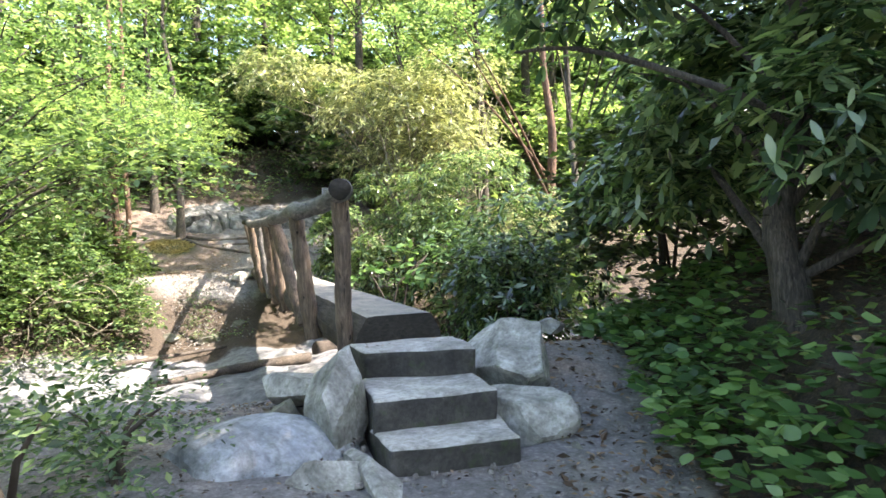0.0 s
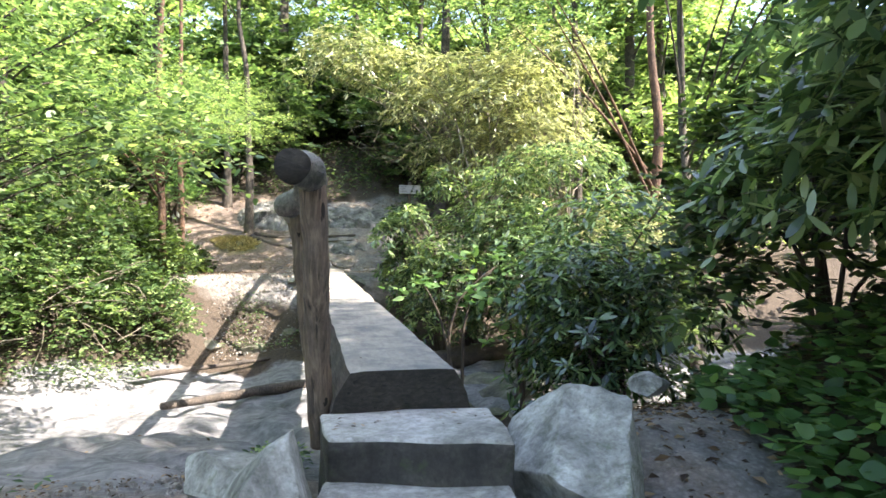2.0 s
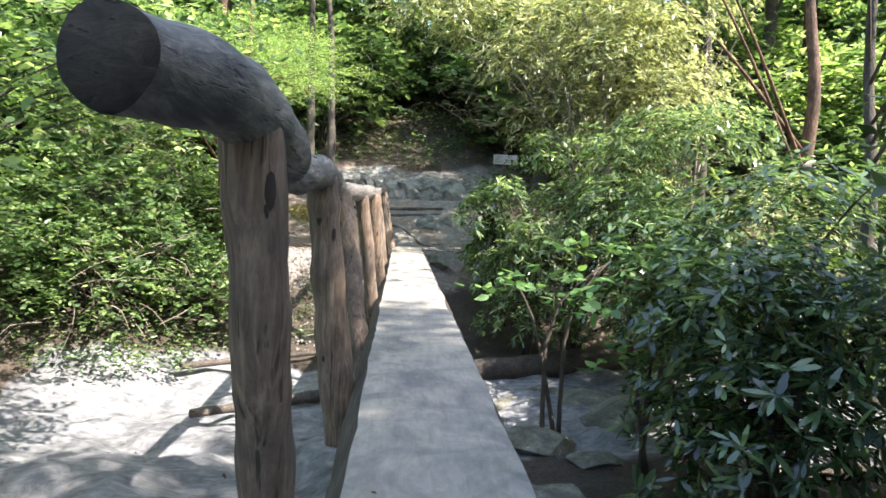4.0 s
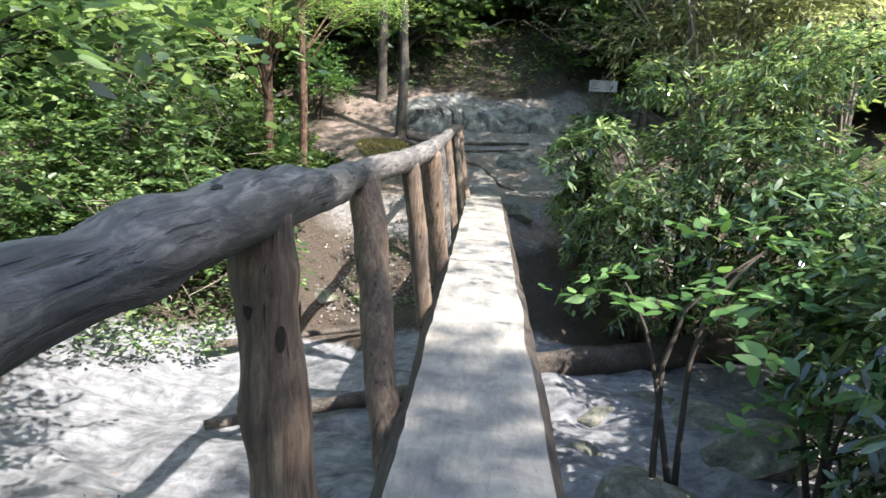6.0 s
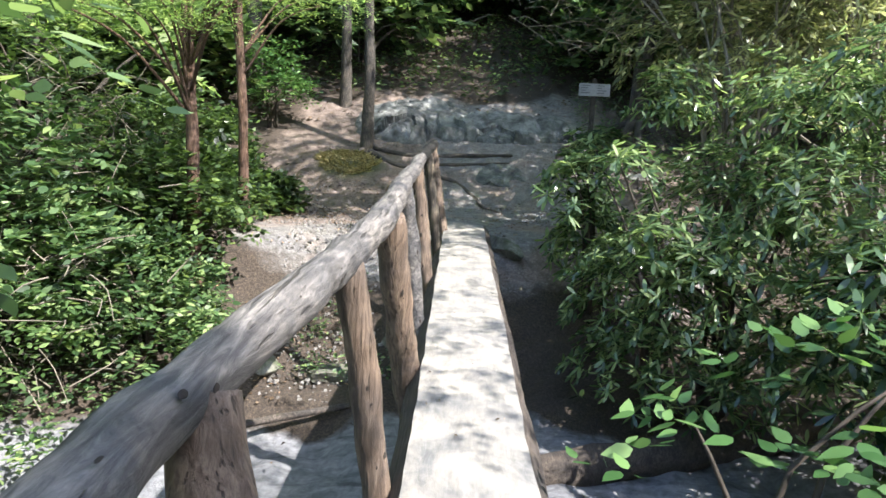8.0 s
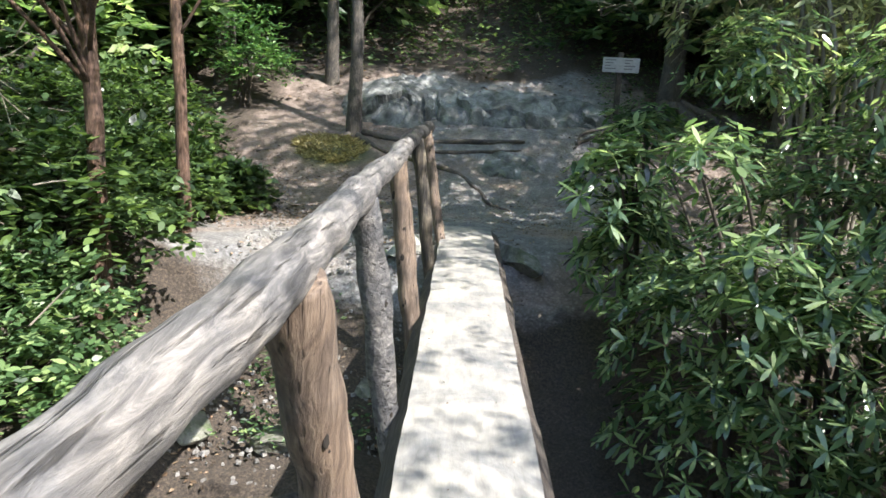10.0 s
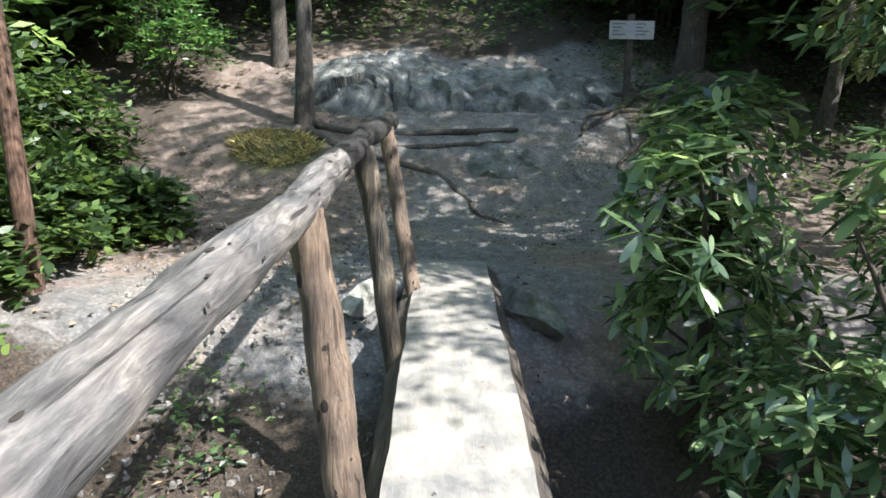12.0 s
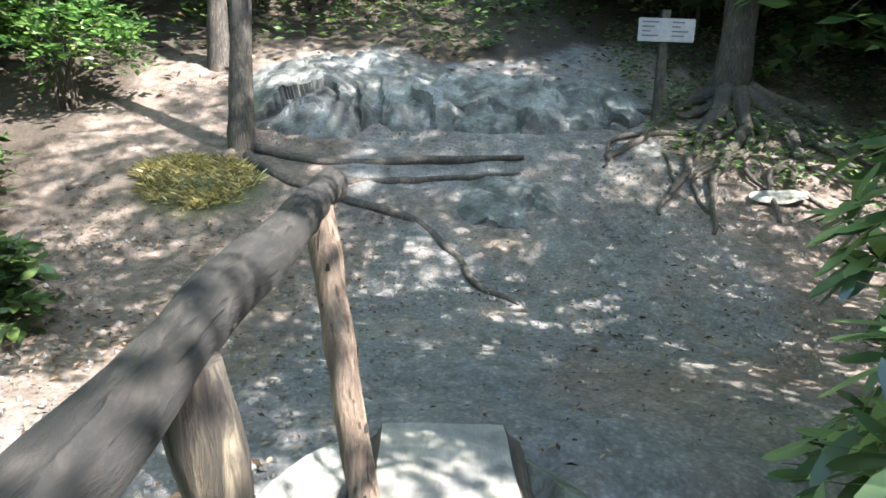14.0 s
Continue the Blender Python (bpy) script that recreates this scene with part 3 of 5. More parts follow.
def build_bridge():
    root = thing("log_footbridge", (0, 0, 0), "hewn log footbridge with one weathered pole handrail on rough posts", "footbridge")
    deck_log(root)
    pts = curve_pts(RAIL_KEYS, 190)
    pts[:, 0] += [0.016 * noise.noise(Vector((3, p[1] * 1.3, 0))) + 0.005 * noise.noise(Vector((3, p[1] * 4, 0))) for p in pts]
    pts[:, 2] += [0.014 * noise.noise(Vector((9, p[1] * 1.5, 0))) + 0.006 * noise.noise(Vector((9, p[1] * 4.5, 0))) for p in pts]
    radii = [p[3] * (1 + 0.17 * noise.noise(Vector((0, p[1] * 2.1, 4))) + 0.11 * noise.noise(Vector((1, p[1] * 5.5, 4)))) for p in pts]
    v, f = tube([p[:3] for p in pts], radii, 26, 0.075, 7.0, 3)
    rail = mesh_object("handrail", v, f, [M_RAIL, M_LOG_END, M_RAIL_BARK], root, "smooth grey weathered pole, bark darkened for shade towards its far end")
    n = len(rail.data.polygons)
    rail.data.polygons.foreach_set("material_index", [2 if pts[i // 26][1] + 0.9 * noise.noise(Vector(v[(i // 26) * 26 + i % 26]) * 5) > 9.7 else 0 for i in range(n - 52)] + [1] * 52)
    for k, (y0, x0, z0, y1, r0, r1) in enumerate(POSTS):
        hx, hz, hr = rail_at(y1)
        a, b = Vector((x0, y0, z0)), Vector((hx + 0.015, y1, hz - hr * 0.35))
        m1, m2 = a.lerp(b, 0.33), a.lerp(b, 0.68)
        m1 += Vector((0.02 * noise.noise((k, 1, 2)) - 0.01, 0.05 * noise.noise((k, 5, 2.5)), 0))
        m2 += Vector((0.02 * noise.noise((k, 3.3, 2)), 0.05 * noise.noise((k, 8.5, 2.5)), 0))
        pp = curve_pts([a, m1, m2, b], 40)
        rr = [(r0 + (r1 - r0) * i / 39) * (1 + 0.12 * noise.noise(Vector((k * 3.1, i * 0.22, 0))) + 0.05 * noise.noise(Vector((k, i * 0.7, 5)))) for i in range(40)]
        v, f = tube(pp, rr, 18, 0.07, 7.0, k)
        post = mesh_object("post", v, f, M_POST if k not in (5, 7) else (M_RAIL if k == 5 else M_POST_DARK), root)
        for j in range(11):
            i = int(5 + 30 * random.random())
            ang = random.uniform(-2.4, 0.5)
            way = Vector((math.cos(ang), math.sin(ang), 0))
            knot(post, Vector(pp[i]) + way * rr[i] * 0.98, way, random.choice((0.004, 0.005, 0.007, 0.009, 0.014)), random.uniform(1.3, 3.0))
    for j in range(64):
        y = random.choice((random.uniform(1.0, 11.8), random.gauss(4.2, 0.4), random.gauss(8.6, 0.5)))
        x, z, r = rail_at(y)
        ang = random.uniform(-0.2, 2.2)
        way = Vector((math.cos(ang), 0, math.sin(ang)))
        knot(rail, Vector((x, y, z)) + way * r * 0.96, way, random.choice((0.003, 0.004, 0.006, 0.009)), random.uniform(1.2, 3.2), (0, 1, 0))
    way = Vector((0.35, 0, 0.94))
    x, z, r = rail_at(1.8)
    knot(rail, Vector((x, 1.8, z)) + way * r * 0.98, way, 0.015, 4.5, (0.1, 1, 0.05))


build_bridge()

# ---- stone steps and boulders ----


def rough_block(name, corners, z0, z1, mats, label, seed):
    """A hewn stone block on four ground corners (near-left, near-right, far-right, far-left)."""
    bm = bmesh.new()
    lo = [bm.verts.new((x, y, z0)) for x, y in corners]
    hi = [bm.verts.new((x, y, z1)) for x, y in corners]
    bm.faces.new(lo[::-1])
    bm.faces.new(hi)
    for k in range(4):
        bm.faces.new((lo[k], lo[(k + 1) % 4], hi[(k + 1) % 4], hi[k]))
    bmesh.ops.bevel(bm, geom=bm.edges[:], offset=0.014, segments=1, affect="EDGES")
    bmesh.ops.subdivide_edges(bm, edges=[e for e in bm.edges if e.calc_length() > 0.05], cuts=9, use_grid_fill=True)
    bmesh.ops.triangulate(bm, faces=[f for f in bm.faces if len(f.verts) > 4])
    bm.normal_update()
    # Faces that don't look up get the stone darkened for shade.
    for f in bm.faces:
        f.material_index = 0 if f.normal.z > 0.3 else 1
        f.smooth = True
    for v in bm.verts:
        p = v.co * 1.0
        v.co += Vector((noise.noise(p * 4 + Vector((seed, 0, 0))) * 0.02, noise.noise(p * 4 + Vector((0, seed, 9))) * 0.03, noise.noise(p * 3.2 + Vector((5, 0, seed))) * 0.014))
    me = bpy.data.meshes.new(name)
    bm.to_mesh(me)
    bm.free()
    for m in mats:
        me.materials.append(m)
    return tagged(new(name, me), label, "step", "stone steps up to the bridge")


rough_block("stone_step", [(-0.4, -0.46), (0.42, -0.64), (0.46, -0.012), (-0.42, -0.012)], -0.7, -0.2, [M_STEP, M_STEP_SHADE], "top grey stone step under the bridge log", 1)
rough_block("stone_step", [(-0.5, -1.12), (0.33, -1.2), (0.42, -0.55), (-0.42, -0.42)], -0.85, -0.4, [M_STEP, M_STEP_SHADE], "middle grey stone step with its riser darkened for shade", 2)
rough_block("stone_step", [(-0.52, -1.54), (0.3, -1.62), (0.4, -1.05), (-0.5, -1.02)], -0.95, -0.6, [M_STEP, M_STEP_SHADE], "lowest grey stone step set in trail dirt", 3)


def boulder(name, centre, size, mat, label, seed, turn=0, cuts=12, sub=4, group="", category="boulder", tilt=0, rough=0.06):
    bm = bmesh.new()
    bmesh.ops.create_icosphere(bm, subdivisions=sub, radius=1)
    rnd = random.Random(seed)
    planes = []
    for k in range(cuts):
        d = Vector((rnd.gauss(0, 1), rnd.gauss(0, 1), rnd.gauss(0.15, 1))).normalized()
        planes.append((d, rnd.uniform(0.5, 0.82)))
    off = Vector((seed * 3.7, seed * 1.3, 0))
    for v in bm.verts:
        p = v.co.copy()
        for d, h in planes:
            e = p.dot(d) - h
            if e > 0:
                p -= d * e * 0.97
        p *= 1.12 + rough * noise.fractal(p * 1.6 + off, 1.0, 2.0, 4) + 0.03 * abs(noise.noise(p * 7 + off)) + 0.012 * noise.noise(p * 19 + off)
        v.co = p
    bmesh.ops.transform(bm, matrix=pose(0, 0, 0, tilt, 0, turn) @ Matrix.Diagonal((*size, 1)), verts=bm.verts)
    me = bpy.data.meshes.new(name)
    bm.to_mesh(me)
    bm.free()
    me.materials.append(mat)
    ob = new(name, me)
    ob.location = centre
    return tagged(ob, label, category, group)


boulder("boulder", (0.79, -0.42, -0.44), (0.34, 0.5, 0.4), M_PALE_ROCK, "large rounded mossy grey boulder beside the steps", 4, 20, sub=5, rough=0.13)
boulder("boulder", (0.63, -1.08, -0.62), (0.33, 0.32, 0.24), M_PALE_ROCK, "angular pale grey rock beside the middle step", 5, 30, 8)
boulder("boulder", (0.68, -1.55, -0.84), (0.17, 0.15, 0.13), M_BOULDER, "small grey rock at the foot of the steps", 6)
boulder("boulder", (-0.64, -0.72, -0.52), (0.22, 0.36, 0.42), M_PALE_ROCK, "upright pale flank stone beside the steps", 7, -14, 10, tilt=-14)
boulder("boulder", (-0.83, 0.02, -0.52), (0.26, 0.34, 0.16), M_PALE_ROCK, "flat pale slab behind the flank stone", 8, 10)
boulder("boulder", (-1.02, -0.28, -0.72), (0.22, 0.14, 0.2), M_BOULDER, "dark squared rock above the creek slab", 9, 5, 12)
boulder("boulder", (-1.2, -0.85, -0.86), (0.62, 0.46, 0.32), M_BLUE_ROCK, "broad smooth blue-grey boulder at the creek edge", 10, 12, 6)
boulder("boulder", (-0.9, -1.45, -0.84), (0.32, 0.28, 0.24), M_PALE_ROCK, "pale rounded rock beside the trail", 11, 0)
boulder("boulder", (-0.6, -1.55, -0.8), (0.15, 0.56, 0.15), M_PALE_ROCK, "long narrow pale edging stone beside the steps", 12, 6, 8)
boulder("boulder", (-0.6, 11.92, -0.27), (0.16, 0.4, 0.15), M_PALE_ROCK, "long pale stone beside the log's end", 13, -32, 8)
boulder("boulder", (0.56, 11.8, -0.28), (0.13, 0.45, 0.16), M_BOULDER, "long grey stone beside the log's end", 14, 28, 8)
boulder("boulder", (1.95, 0.95, -0.35), (0.16, 0.12, 0.09), M_PALE_ROCK, "small pale stone beside the trail", 15)
boulder("boulder", (3.6, 16.1, gz(3.6, 16.1) + 0.02), (0.33, 0.18, 0.07), M_PALE_ROCK, "flat pale stone among the tree roots", 16, 10)


def rock_outcrop(cx, cy, rx, ry, rise, strike, label, seed, face=0.4):
    """A tilted ledge: smooth sloping back, broken front face with slanting layers."""
    nx, ny = int(rx * 2 / 0.028), int(ry * 2 / 0.028)
    X, Y = np.meshgrid(np.linspace(-1, 1, nx), np.linspace(-1, 1, ny))
    wx, wy = cx + X * rx, cy + Y * ry
    edge = fbm(wx * 1.1, wy * 1.1, 4, seed) * 0.2
    d = np.sqrt(np.abs(X) ** 2.4 + np.abs(Y) ** 2.4) + edge
    front = smooth(-1.0 - edge, -1.0 + face - edge, Y + 0.25 * fbm(wx * 1.6, wx * 0 + seed, 3, seed + 2))
    body = (1 - smooth(0.62, 1.0, d)) * front
    lay = (wx * math.cos(strike) + wy * math.sin(strike)) * 1.7 + fbm(wx * 0.8, wy * 0.8, 4, seed + 4) * 0.95
    cut = lay - np.floor(lay)
    lay2 = lay * 2.7 + fbm(wx * 1.7, wy * 1.7, 3, seed + 8) * 0.9
    cut2 = lay2 - np.floor(lay2)
    steep = 1 - smooth(-0.75, 0.1, Y)
    h = body * (rise + 0.1 * fbm(wx * 1.3, wy * 1.3, 4, seed + 6)) - body * (0.05 + 0.17 * steep) * cut ** 1.6 - body * (0.012 + 0.05 * steep) * cut2 - 0.22 * (1 - smooth(0.02, 0.2, body))
    h = h + 0.014 * fbm(wx * 9, wy * 9, 3, seed + 9)
    wz = ground_height(wx, wy) + h
    wy = wy - body * steep * 0.16 * (1 - cut)
    v = np.stack([wx - cx, wy - cy, wz - gz(cx, cy)], -1).reshape(-1, 3)
    i = (np.arange(ny - 1)[:, None] * nx + np.arange(nx - 1)[None]).reshape(-1)
    ob = mesh_object("rock_ledge", v, np.stack([i, i + 1, i + nx + 1, i + nx], 1), M_LEDGE, smooth=False)
    ob.location = (cx, cy, gz(cx, cy))
    return tagged(ob, label, "rock outcrop", "rock outcrop on the slope")


rock_outcrop(-0.85, 18.0, 1.7, 1.0, 0.31, 0.55, "broad grey layered rock ledge with a broken front", 3)
rock_outcrop(0.8, 17.8, 1.1, 0.75, 0.28, 0.85, "dark jagged rock ledge crossing the trail", 11)
rock_outcrop(1.95, 17.95, 0.8, 0.6, 0.16, 0.5, "low layered rock step in the trail", 17)
rock_outcrop(0.75, 15.85, 0.55, 0.42, 0.13, 0.8, "small slanting rock poking through the trail", 23, 0.6)
rock_outcrop(-2.1, 18.1, 0.55, 0.6, 0.14, 0.4, "grey rock at the edge of the ledge", 29)
for k, (x, y, s) in enumerate([(2.55, 6.1, 0.62), (1.3, 6.9, 0.3), (0.95, 5.9, 0.24), (1.9, 7.3, 0.34), (0.85, 3.9, 0.2), (1.75, 4.6, 0.26), (1.4, 5.2, 0.45), (2.2, 6.6, 0.5), (1.1, 3.4, 0.35), (3.1, 4.2, 0.5), (-1.4, 9.6, 0.28), (-0.8, 10.2, 0.22), (-2.2, 9.5, 0.25)]):
    boulder("boulder", (x, y, gz(x, y)), (s, s * 0.8, s * 0.42), M_BOULDER, "grey creek boulder speckled with moss", 50 + k, k * 40)


def dead_limb(name, keys, r0, r1, mat, label, category, seed):
    pts = curve_pts(keys, 26)
    v, f = tube(pts, np.linspace(r0, r1, 26), 10, 0.14, 5, seed)
    return tagged(mesh_object(name, v, f, mat), label, category)


dead_limb("fallen_branch", [(-2.3, 5.75, gz(-2.3, 5.75) + 0.1), (-1.6, 6.3, gz(-1.6, 6.3) + 0.09), (-0.8, 6.75, gz(-0.8, 6.75) + 0.11), (0.3, 7.2, gz(0.3, 7.2) + 0.1)], 0.045, 0.1, M_ROOT, "dark fallen branch lying on the creek rock", "branch", 2)
dead_limb("fallen_log", [(0.5, 7.7, -1.5), (1.8, 8.15, -1.46), (3.2, 8.7, -1.4), (4.6, 9.2, -1.25)], 0.17, 0.2, M_LOG_SIDE, "dark rotting log lying across the creek", "log", 5)
dead_limb("fallen_branch", [(-3.0, 7.6, gz(-3, 7.6) + 0.12), (-2.0, 8.4, gz(-2, 8.4) + 0.1), (-1.1, 8.9, gz(-1.1, 8.9) + 0.07)], 0.05, 0.03, M_ROOT, "dark fallen branch at the creek edge", "branch", 8)

# ---- sign ----


def box_bm(x0, x1, y0, y1, z0, z1, bevel=0.004):
    bm = bmesh.new()
    bmesh.ops.create_cube(bm, size=1)
    bmesh.ops.transform(bm, matrix=Matrix.Translation(((x0 + x1) / 2, (y0 + y1) / 2, (z0 + z1) / 2)) @ Matrix.Diagonal((x1 - x0, y1 - y0, z1 - z0, 1)), verts=bm.verts)
    bmesh.ops.bevel(bm, geom=bm.edges[:], offset=bevel, segments=2, affect="EDGES")
    return bm


def build_sign():
    x, y = 2.77, 17.74
    z = gz(x, y)
    root = thing("trail_sign", (x, y, z), "grey wooden trail sign with two lettered halves on a post", "sign")
    bm = box_bm(-0.05, 0.05, -0.045, 0.045, -0.25, 1.3, 0.008)
    part("post", bm, M_BARK, root)
    board = part("board", box_bm(-0.34, 0.34, -0.085, -0.047, 0.93, 1.2, 0.006), M_SIGN, root, "weathered grey board")
    for col, x0 in ((0, -0.3), (1, 0.06)):
        for r in range(4):
            w = 0.2 - 0.05 * ((r + col) % 3)
            part("line_of_text", box_bm(x0, x0 + w, -0.0885, -0.0845, 1.145 - r * 0.052, 1.163 - r * 0.052, 0.0006), M_INK, board)
    return root


build_sign()

# ---- plants ----


def foliage_part(name, chunks, mat, parent, label=""):
    v, f = stack(chunks)
    return mesh_object(name, v, f, mat, parent, label, smooth=False)


def shrub(loc, blobs, n, style, mat, label, stems=9, name="shrub", category="shrub", group="", leaf=None, twig=None, low=-0.5, per=None, simple=False):
    """A many-stemmed shrub: stems from one foot and foliage in irregular masses (relative to the foot)."""
    root = thing(name, (loc[0], loc[1], gz(*loc) if len(loc) < 3 else loc[2]), label, category, group)
    p, d = blob_points(blobs, n, 0.4, low)
    if style == "whorl":
        ch = [whorls(p, d, per or 9, leaf or 0.13, 0.25)]
    elif style == "spray":
        ch = [sprays(p, d, per or 12, leaf or 0.075, 0.52, simple=simple)]
    else:
        ch = [sprays(p, d, per or 22, leaf or 0.045, 0.22, 0.5, 0.15)]
    foliage_part("foliage", ch, mat, root)
    idx = RNG.choice(n, stems * 3)
    tips = [p[i] * np.array([0.95, 0.95, 0.97]) for i in idx]
    for tip in tips[:stems]:
        v, f = branching((random.uniform(-0.12, 0.12), random.uniform(-0.12, 0.12), -0.15), [tip], 0.03, 0.006)
        mesh_object("stem", v, f, twig or M_TWIG, root)
    return root


def tree(loc, height, radius, lean=(0, 0), blobs=(), n=900, style="spray", leaf=0.09, mat=None, bark=None, label="tree", name="tree", group="", per=10, limbs=8, roots=(), low=-0.6, crook=0.12, simple=False):
    """Tapered trunk with limbs and a loose crown."""
    bark = bark or M_BARK
    z = gz(*loc)
    root = thing(name, (loc[0], loc[1], z), label, "tree", group)
    keys = [(0, 0, -0.25, radius * 1.5), (0.0, 0, 0.12, radius * 1.15)]
    for k in range(1, 7):
        t = k / 6
        keys.append((lean[0] * t + random.uniform(-1, 1) * crook * (t < 1), lean[1] * t + random.uniform(-1, 1) * crook, height * t, radius * (1 - 0.75 * t)))
    pts = curve_pts(keys, 40)
    v, f = tube(pts[:, :3], pts[:, 3], 14, 0.1, 4.0, random.random() * 9)
    mesh_object("trunk", v, f, bark, root)
    if blobs:
        p, d = blob_points(blobs, n, 0.25, low)
        ch = whorls(p, d, per, leaf) if style == "whorl" else sprays(p, d, per, leaf, 0.5 if style == "spray" else 0.2, 0.45, simple=simple)
        foliage_part("crown", [ch], mat or M_BROAD, root)
        for k in range(limbs):
            c = Vector(p[RNG.integers(n)])
            hd = math.hypot(c.x - lean[0] * c.z / height, c.y - lean[1] * c.z / height)
            hz = max(0.2, min(0.96, (c.z + (0.08 if style == "fine" else -0.45) * hd) / height))
            i = int(hz * 39)
            a = Vector(pts[i, :3])
            m = a.lerp(c, 0.5) + Vector((0, 0, 0.25))
            q = curve_pts([a, m, c], 9)
            lv, lf = tube(q, np.linspace(max(0.012, pts[i, 3] * 0.35), 0.005, 9), 7, 0.1, 4, k)
            mesh_object("limb", lv, lf, bark, root)
    for k, keysr in enumerate(roots):
        q = curve_pts([(a - loc[0], b - loc[1], gz(a, b) - z + h) for a, b, h, r in keysr], 22)
        q[:, 0] += [0.07 * noise.noise((i * 0.45, k * 3.1, loc[0])) for i in range(22)]
        q[:, 1] += [0.09 * noise.noise((i * 0.45, k * 5.3, loc[1] + 4)) for i in range(22)]
        rr = np.interp(np.linspace(0, 1, 22), np.linspace(0, 1, len(keysr)), [kk[3] for kk in keysr])
        lv, lf = tube(q, rr, 9, 0.15, 6, k)
        mesh_object("root", lv, lf, M_ROOT, root)
    return root


# rhododendrons past the bridge's creek side
GROUP = "rhododendrons by the creek"
shrub((2.7, 9.2, -1.5), [((-0.8, 0.4, 1.2), (0.9, 1.1, 0.7)), ((-0.4, -0.7, 1.45), (0.95, 1.0, 0.7)), ((0.0, 0.3, 2.1), (1.0, 1.2, 0.7)), ((0.5, -1.0, 2.2), (1.1, 1.1, 0.75)), ((0.7, 0.2, 3.0), (1.0, 1.2, 0.7)), ((1.6, -0.6, 3.4), (1.2, 1.2, 0.7)), ((-0.7, -0.2, 0.6), (1.0, 1.2, 0.5)), ((0.6, -1.2, 0.8), (1.3, 1.0, 0.7)), ((-0.45, 1.1, 3.2), (0.5, 0.7, 0.5))], 2700, "whorl", M_RHODO, "dense glossy rhododendron sloping up beside the bridge", 16, "rhododendron", "shrub", GROUP, 0.14)
shrub((2.0, 9.0), [((-0.5, -0.1, 2.5), (0.38, 0.5, 0.4)), ((-0.3, -0.5, 1.9), (0.35, 0.45, 0.4))], 60, "whorl", M_RHODO, "young rhododendron with long sunlit leaves beside the bridge", 7, "rhododendron", "shrub", GROUP, 0.17)
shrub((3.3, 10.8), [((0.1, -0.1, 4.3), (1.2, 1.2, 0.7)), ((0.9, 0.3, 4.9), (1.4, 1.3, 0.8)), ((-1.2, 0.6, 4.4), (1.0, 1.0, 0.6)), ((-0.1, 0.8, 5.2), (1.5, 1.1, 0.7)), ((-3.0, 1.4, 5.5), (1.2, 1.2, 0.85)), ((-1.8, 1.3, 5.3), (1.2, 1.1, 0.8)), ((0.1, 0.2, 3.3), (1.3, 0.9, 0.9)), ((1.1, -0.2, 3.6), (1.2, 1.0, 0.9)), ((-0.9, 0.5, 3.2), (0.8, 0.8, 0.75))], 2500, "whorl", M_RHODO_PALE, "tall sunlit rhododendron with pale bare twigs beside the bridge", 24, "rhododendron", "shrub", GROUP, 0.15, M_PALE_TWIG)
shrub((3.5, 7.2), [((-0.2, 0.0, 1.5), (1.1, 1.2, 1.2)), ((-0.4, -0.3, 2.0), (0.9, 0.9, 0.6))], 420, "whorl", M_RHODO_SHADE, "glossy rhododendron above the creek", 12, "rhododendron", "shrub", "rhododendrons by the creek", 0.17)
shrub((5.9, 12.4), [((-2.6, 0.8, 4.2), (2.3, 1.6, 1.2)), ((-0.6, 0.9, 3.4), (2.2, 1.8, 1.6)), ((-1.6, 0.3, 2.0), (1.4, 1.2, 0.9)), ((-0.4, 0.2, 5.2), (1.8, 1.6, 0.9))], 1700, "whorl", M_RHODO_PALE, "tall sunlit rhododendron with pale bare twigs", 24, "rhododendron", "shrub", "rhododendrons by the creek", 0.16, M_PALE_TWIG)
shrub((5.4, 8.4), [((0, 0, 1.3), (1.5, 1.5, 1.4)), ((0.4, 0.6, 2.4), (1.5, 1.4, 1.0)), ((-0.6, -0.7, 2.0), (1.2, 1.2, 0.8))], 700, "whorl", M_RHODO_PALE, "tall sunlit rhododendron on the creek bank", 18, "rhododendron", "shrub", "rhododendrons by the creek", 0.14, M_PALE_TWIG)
shrub((1.55, 10.9), [((0, 0, 0.85), (0.6, 0.75, 0.75)), ((-0.25, -0.3, 1.5), (0.5, 0.6, 0.5)), ((0.1, 0.3, 1.9), (0.5, 0.5, 0.4))], 300, "whorl", M_RHODO, "young glossy rhododendron beside the log's end", 8, "rhododendron", "shrub", "rhododendrons by the creek", 0.19)
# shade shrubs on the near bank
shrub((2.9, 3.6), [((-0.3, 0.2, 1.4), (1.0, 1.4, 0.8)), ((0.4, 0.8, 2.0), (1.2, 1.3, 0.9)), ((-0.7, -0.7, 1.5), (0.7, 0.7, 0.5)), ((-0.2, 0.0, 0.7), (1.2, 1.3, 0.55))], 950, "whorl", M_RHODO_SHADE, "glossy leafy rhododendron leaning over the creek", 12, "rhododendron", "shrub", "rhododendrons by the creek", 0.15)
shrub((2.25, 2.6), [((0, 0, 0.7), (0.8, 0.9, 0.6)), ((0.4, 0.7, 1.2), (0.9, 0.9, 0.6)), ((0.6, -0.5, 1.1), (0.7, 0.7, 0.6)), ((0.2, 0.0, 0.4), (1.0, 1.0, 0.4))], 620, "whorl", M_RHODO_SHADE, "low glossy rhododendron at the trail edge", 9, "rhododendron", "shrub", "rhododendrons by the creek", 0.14)
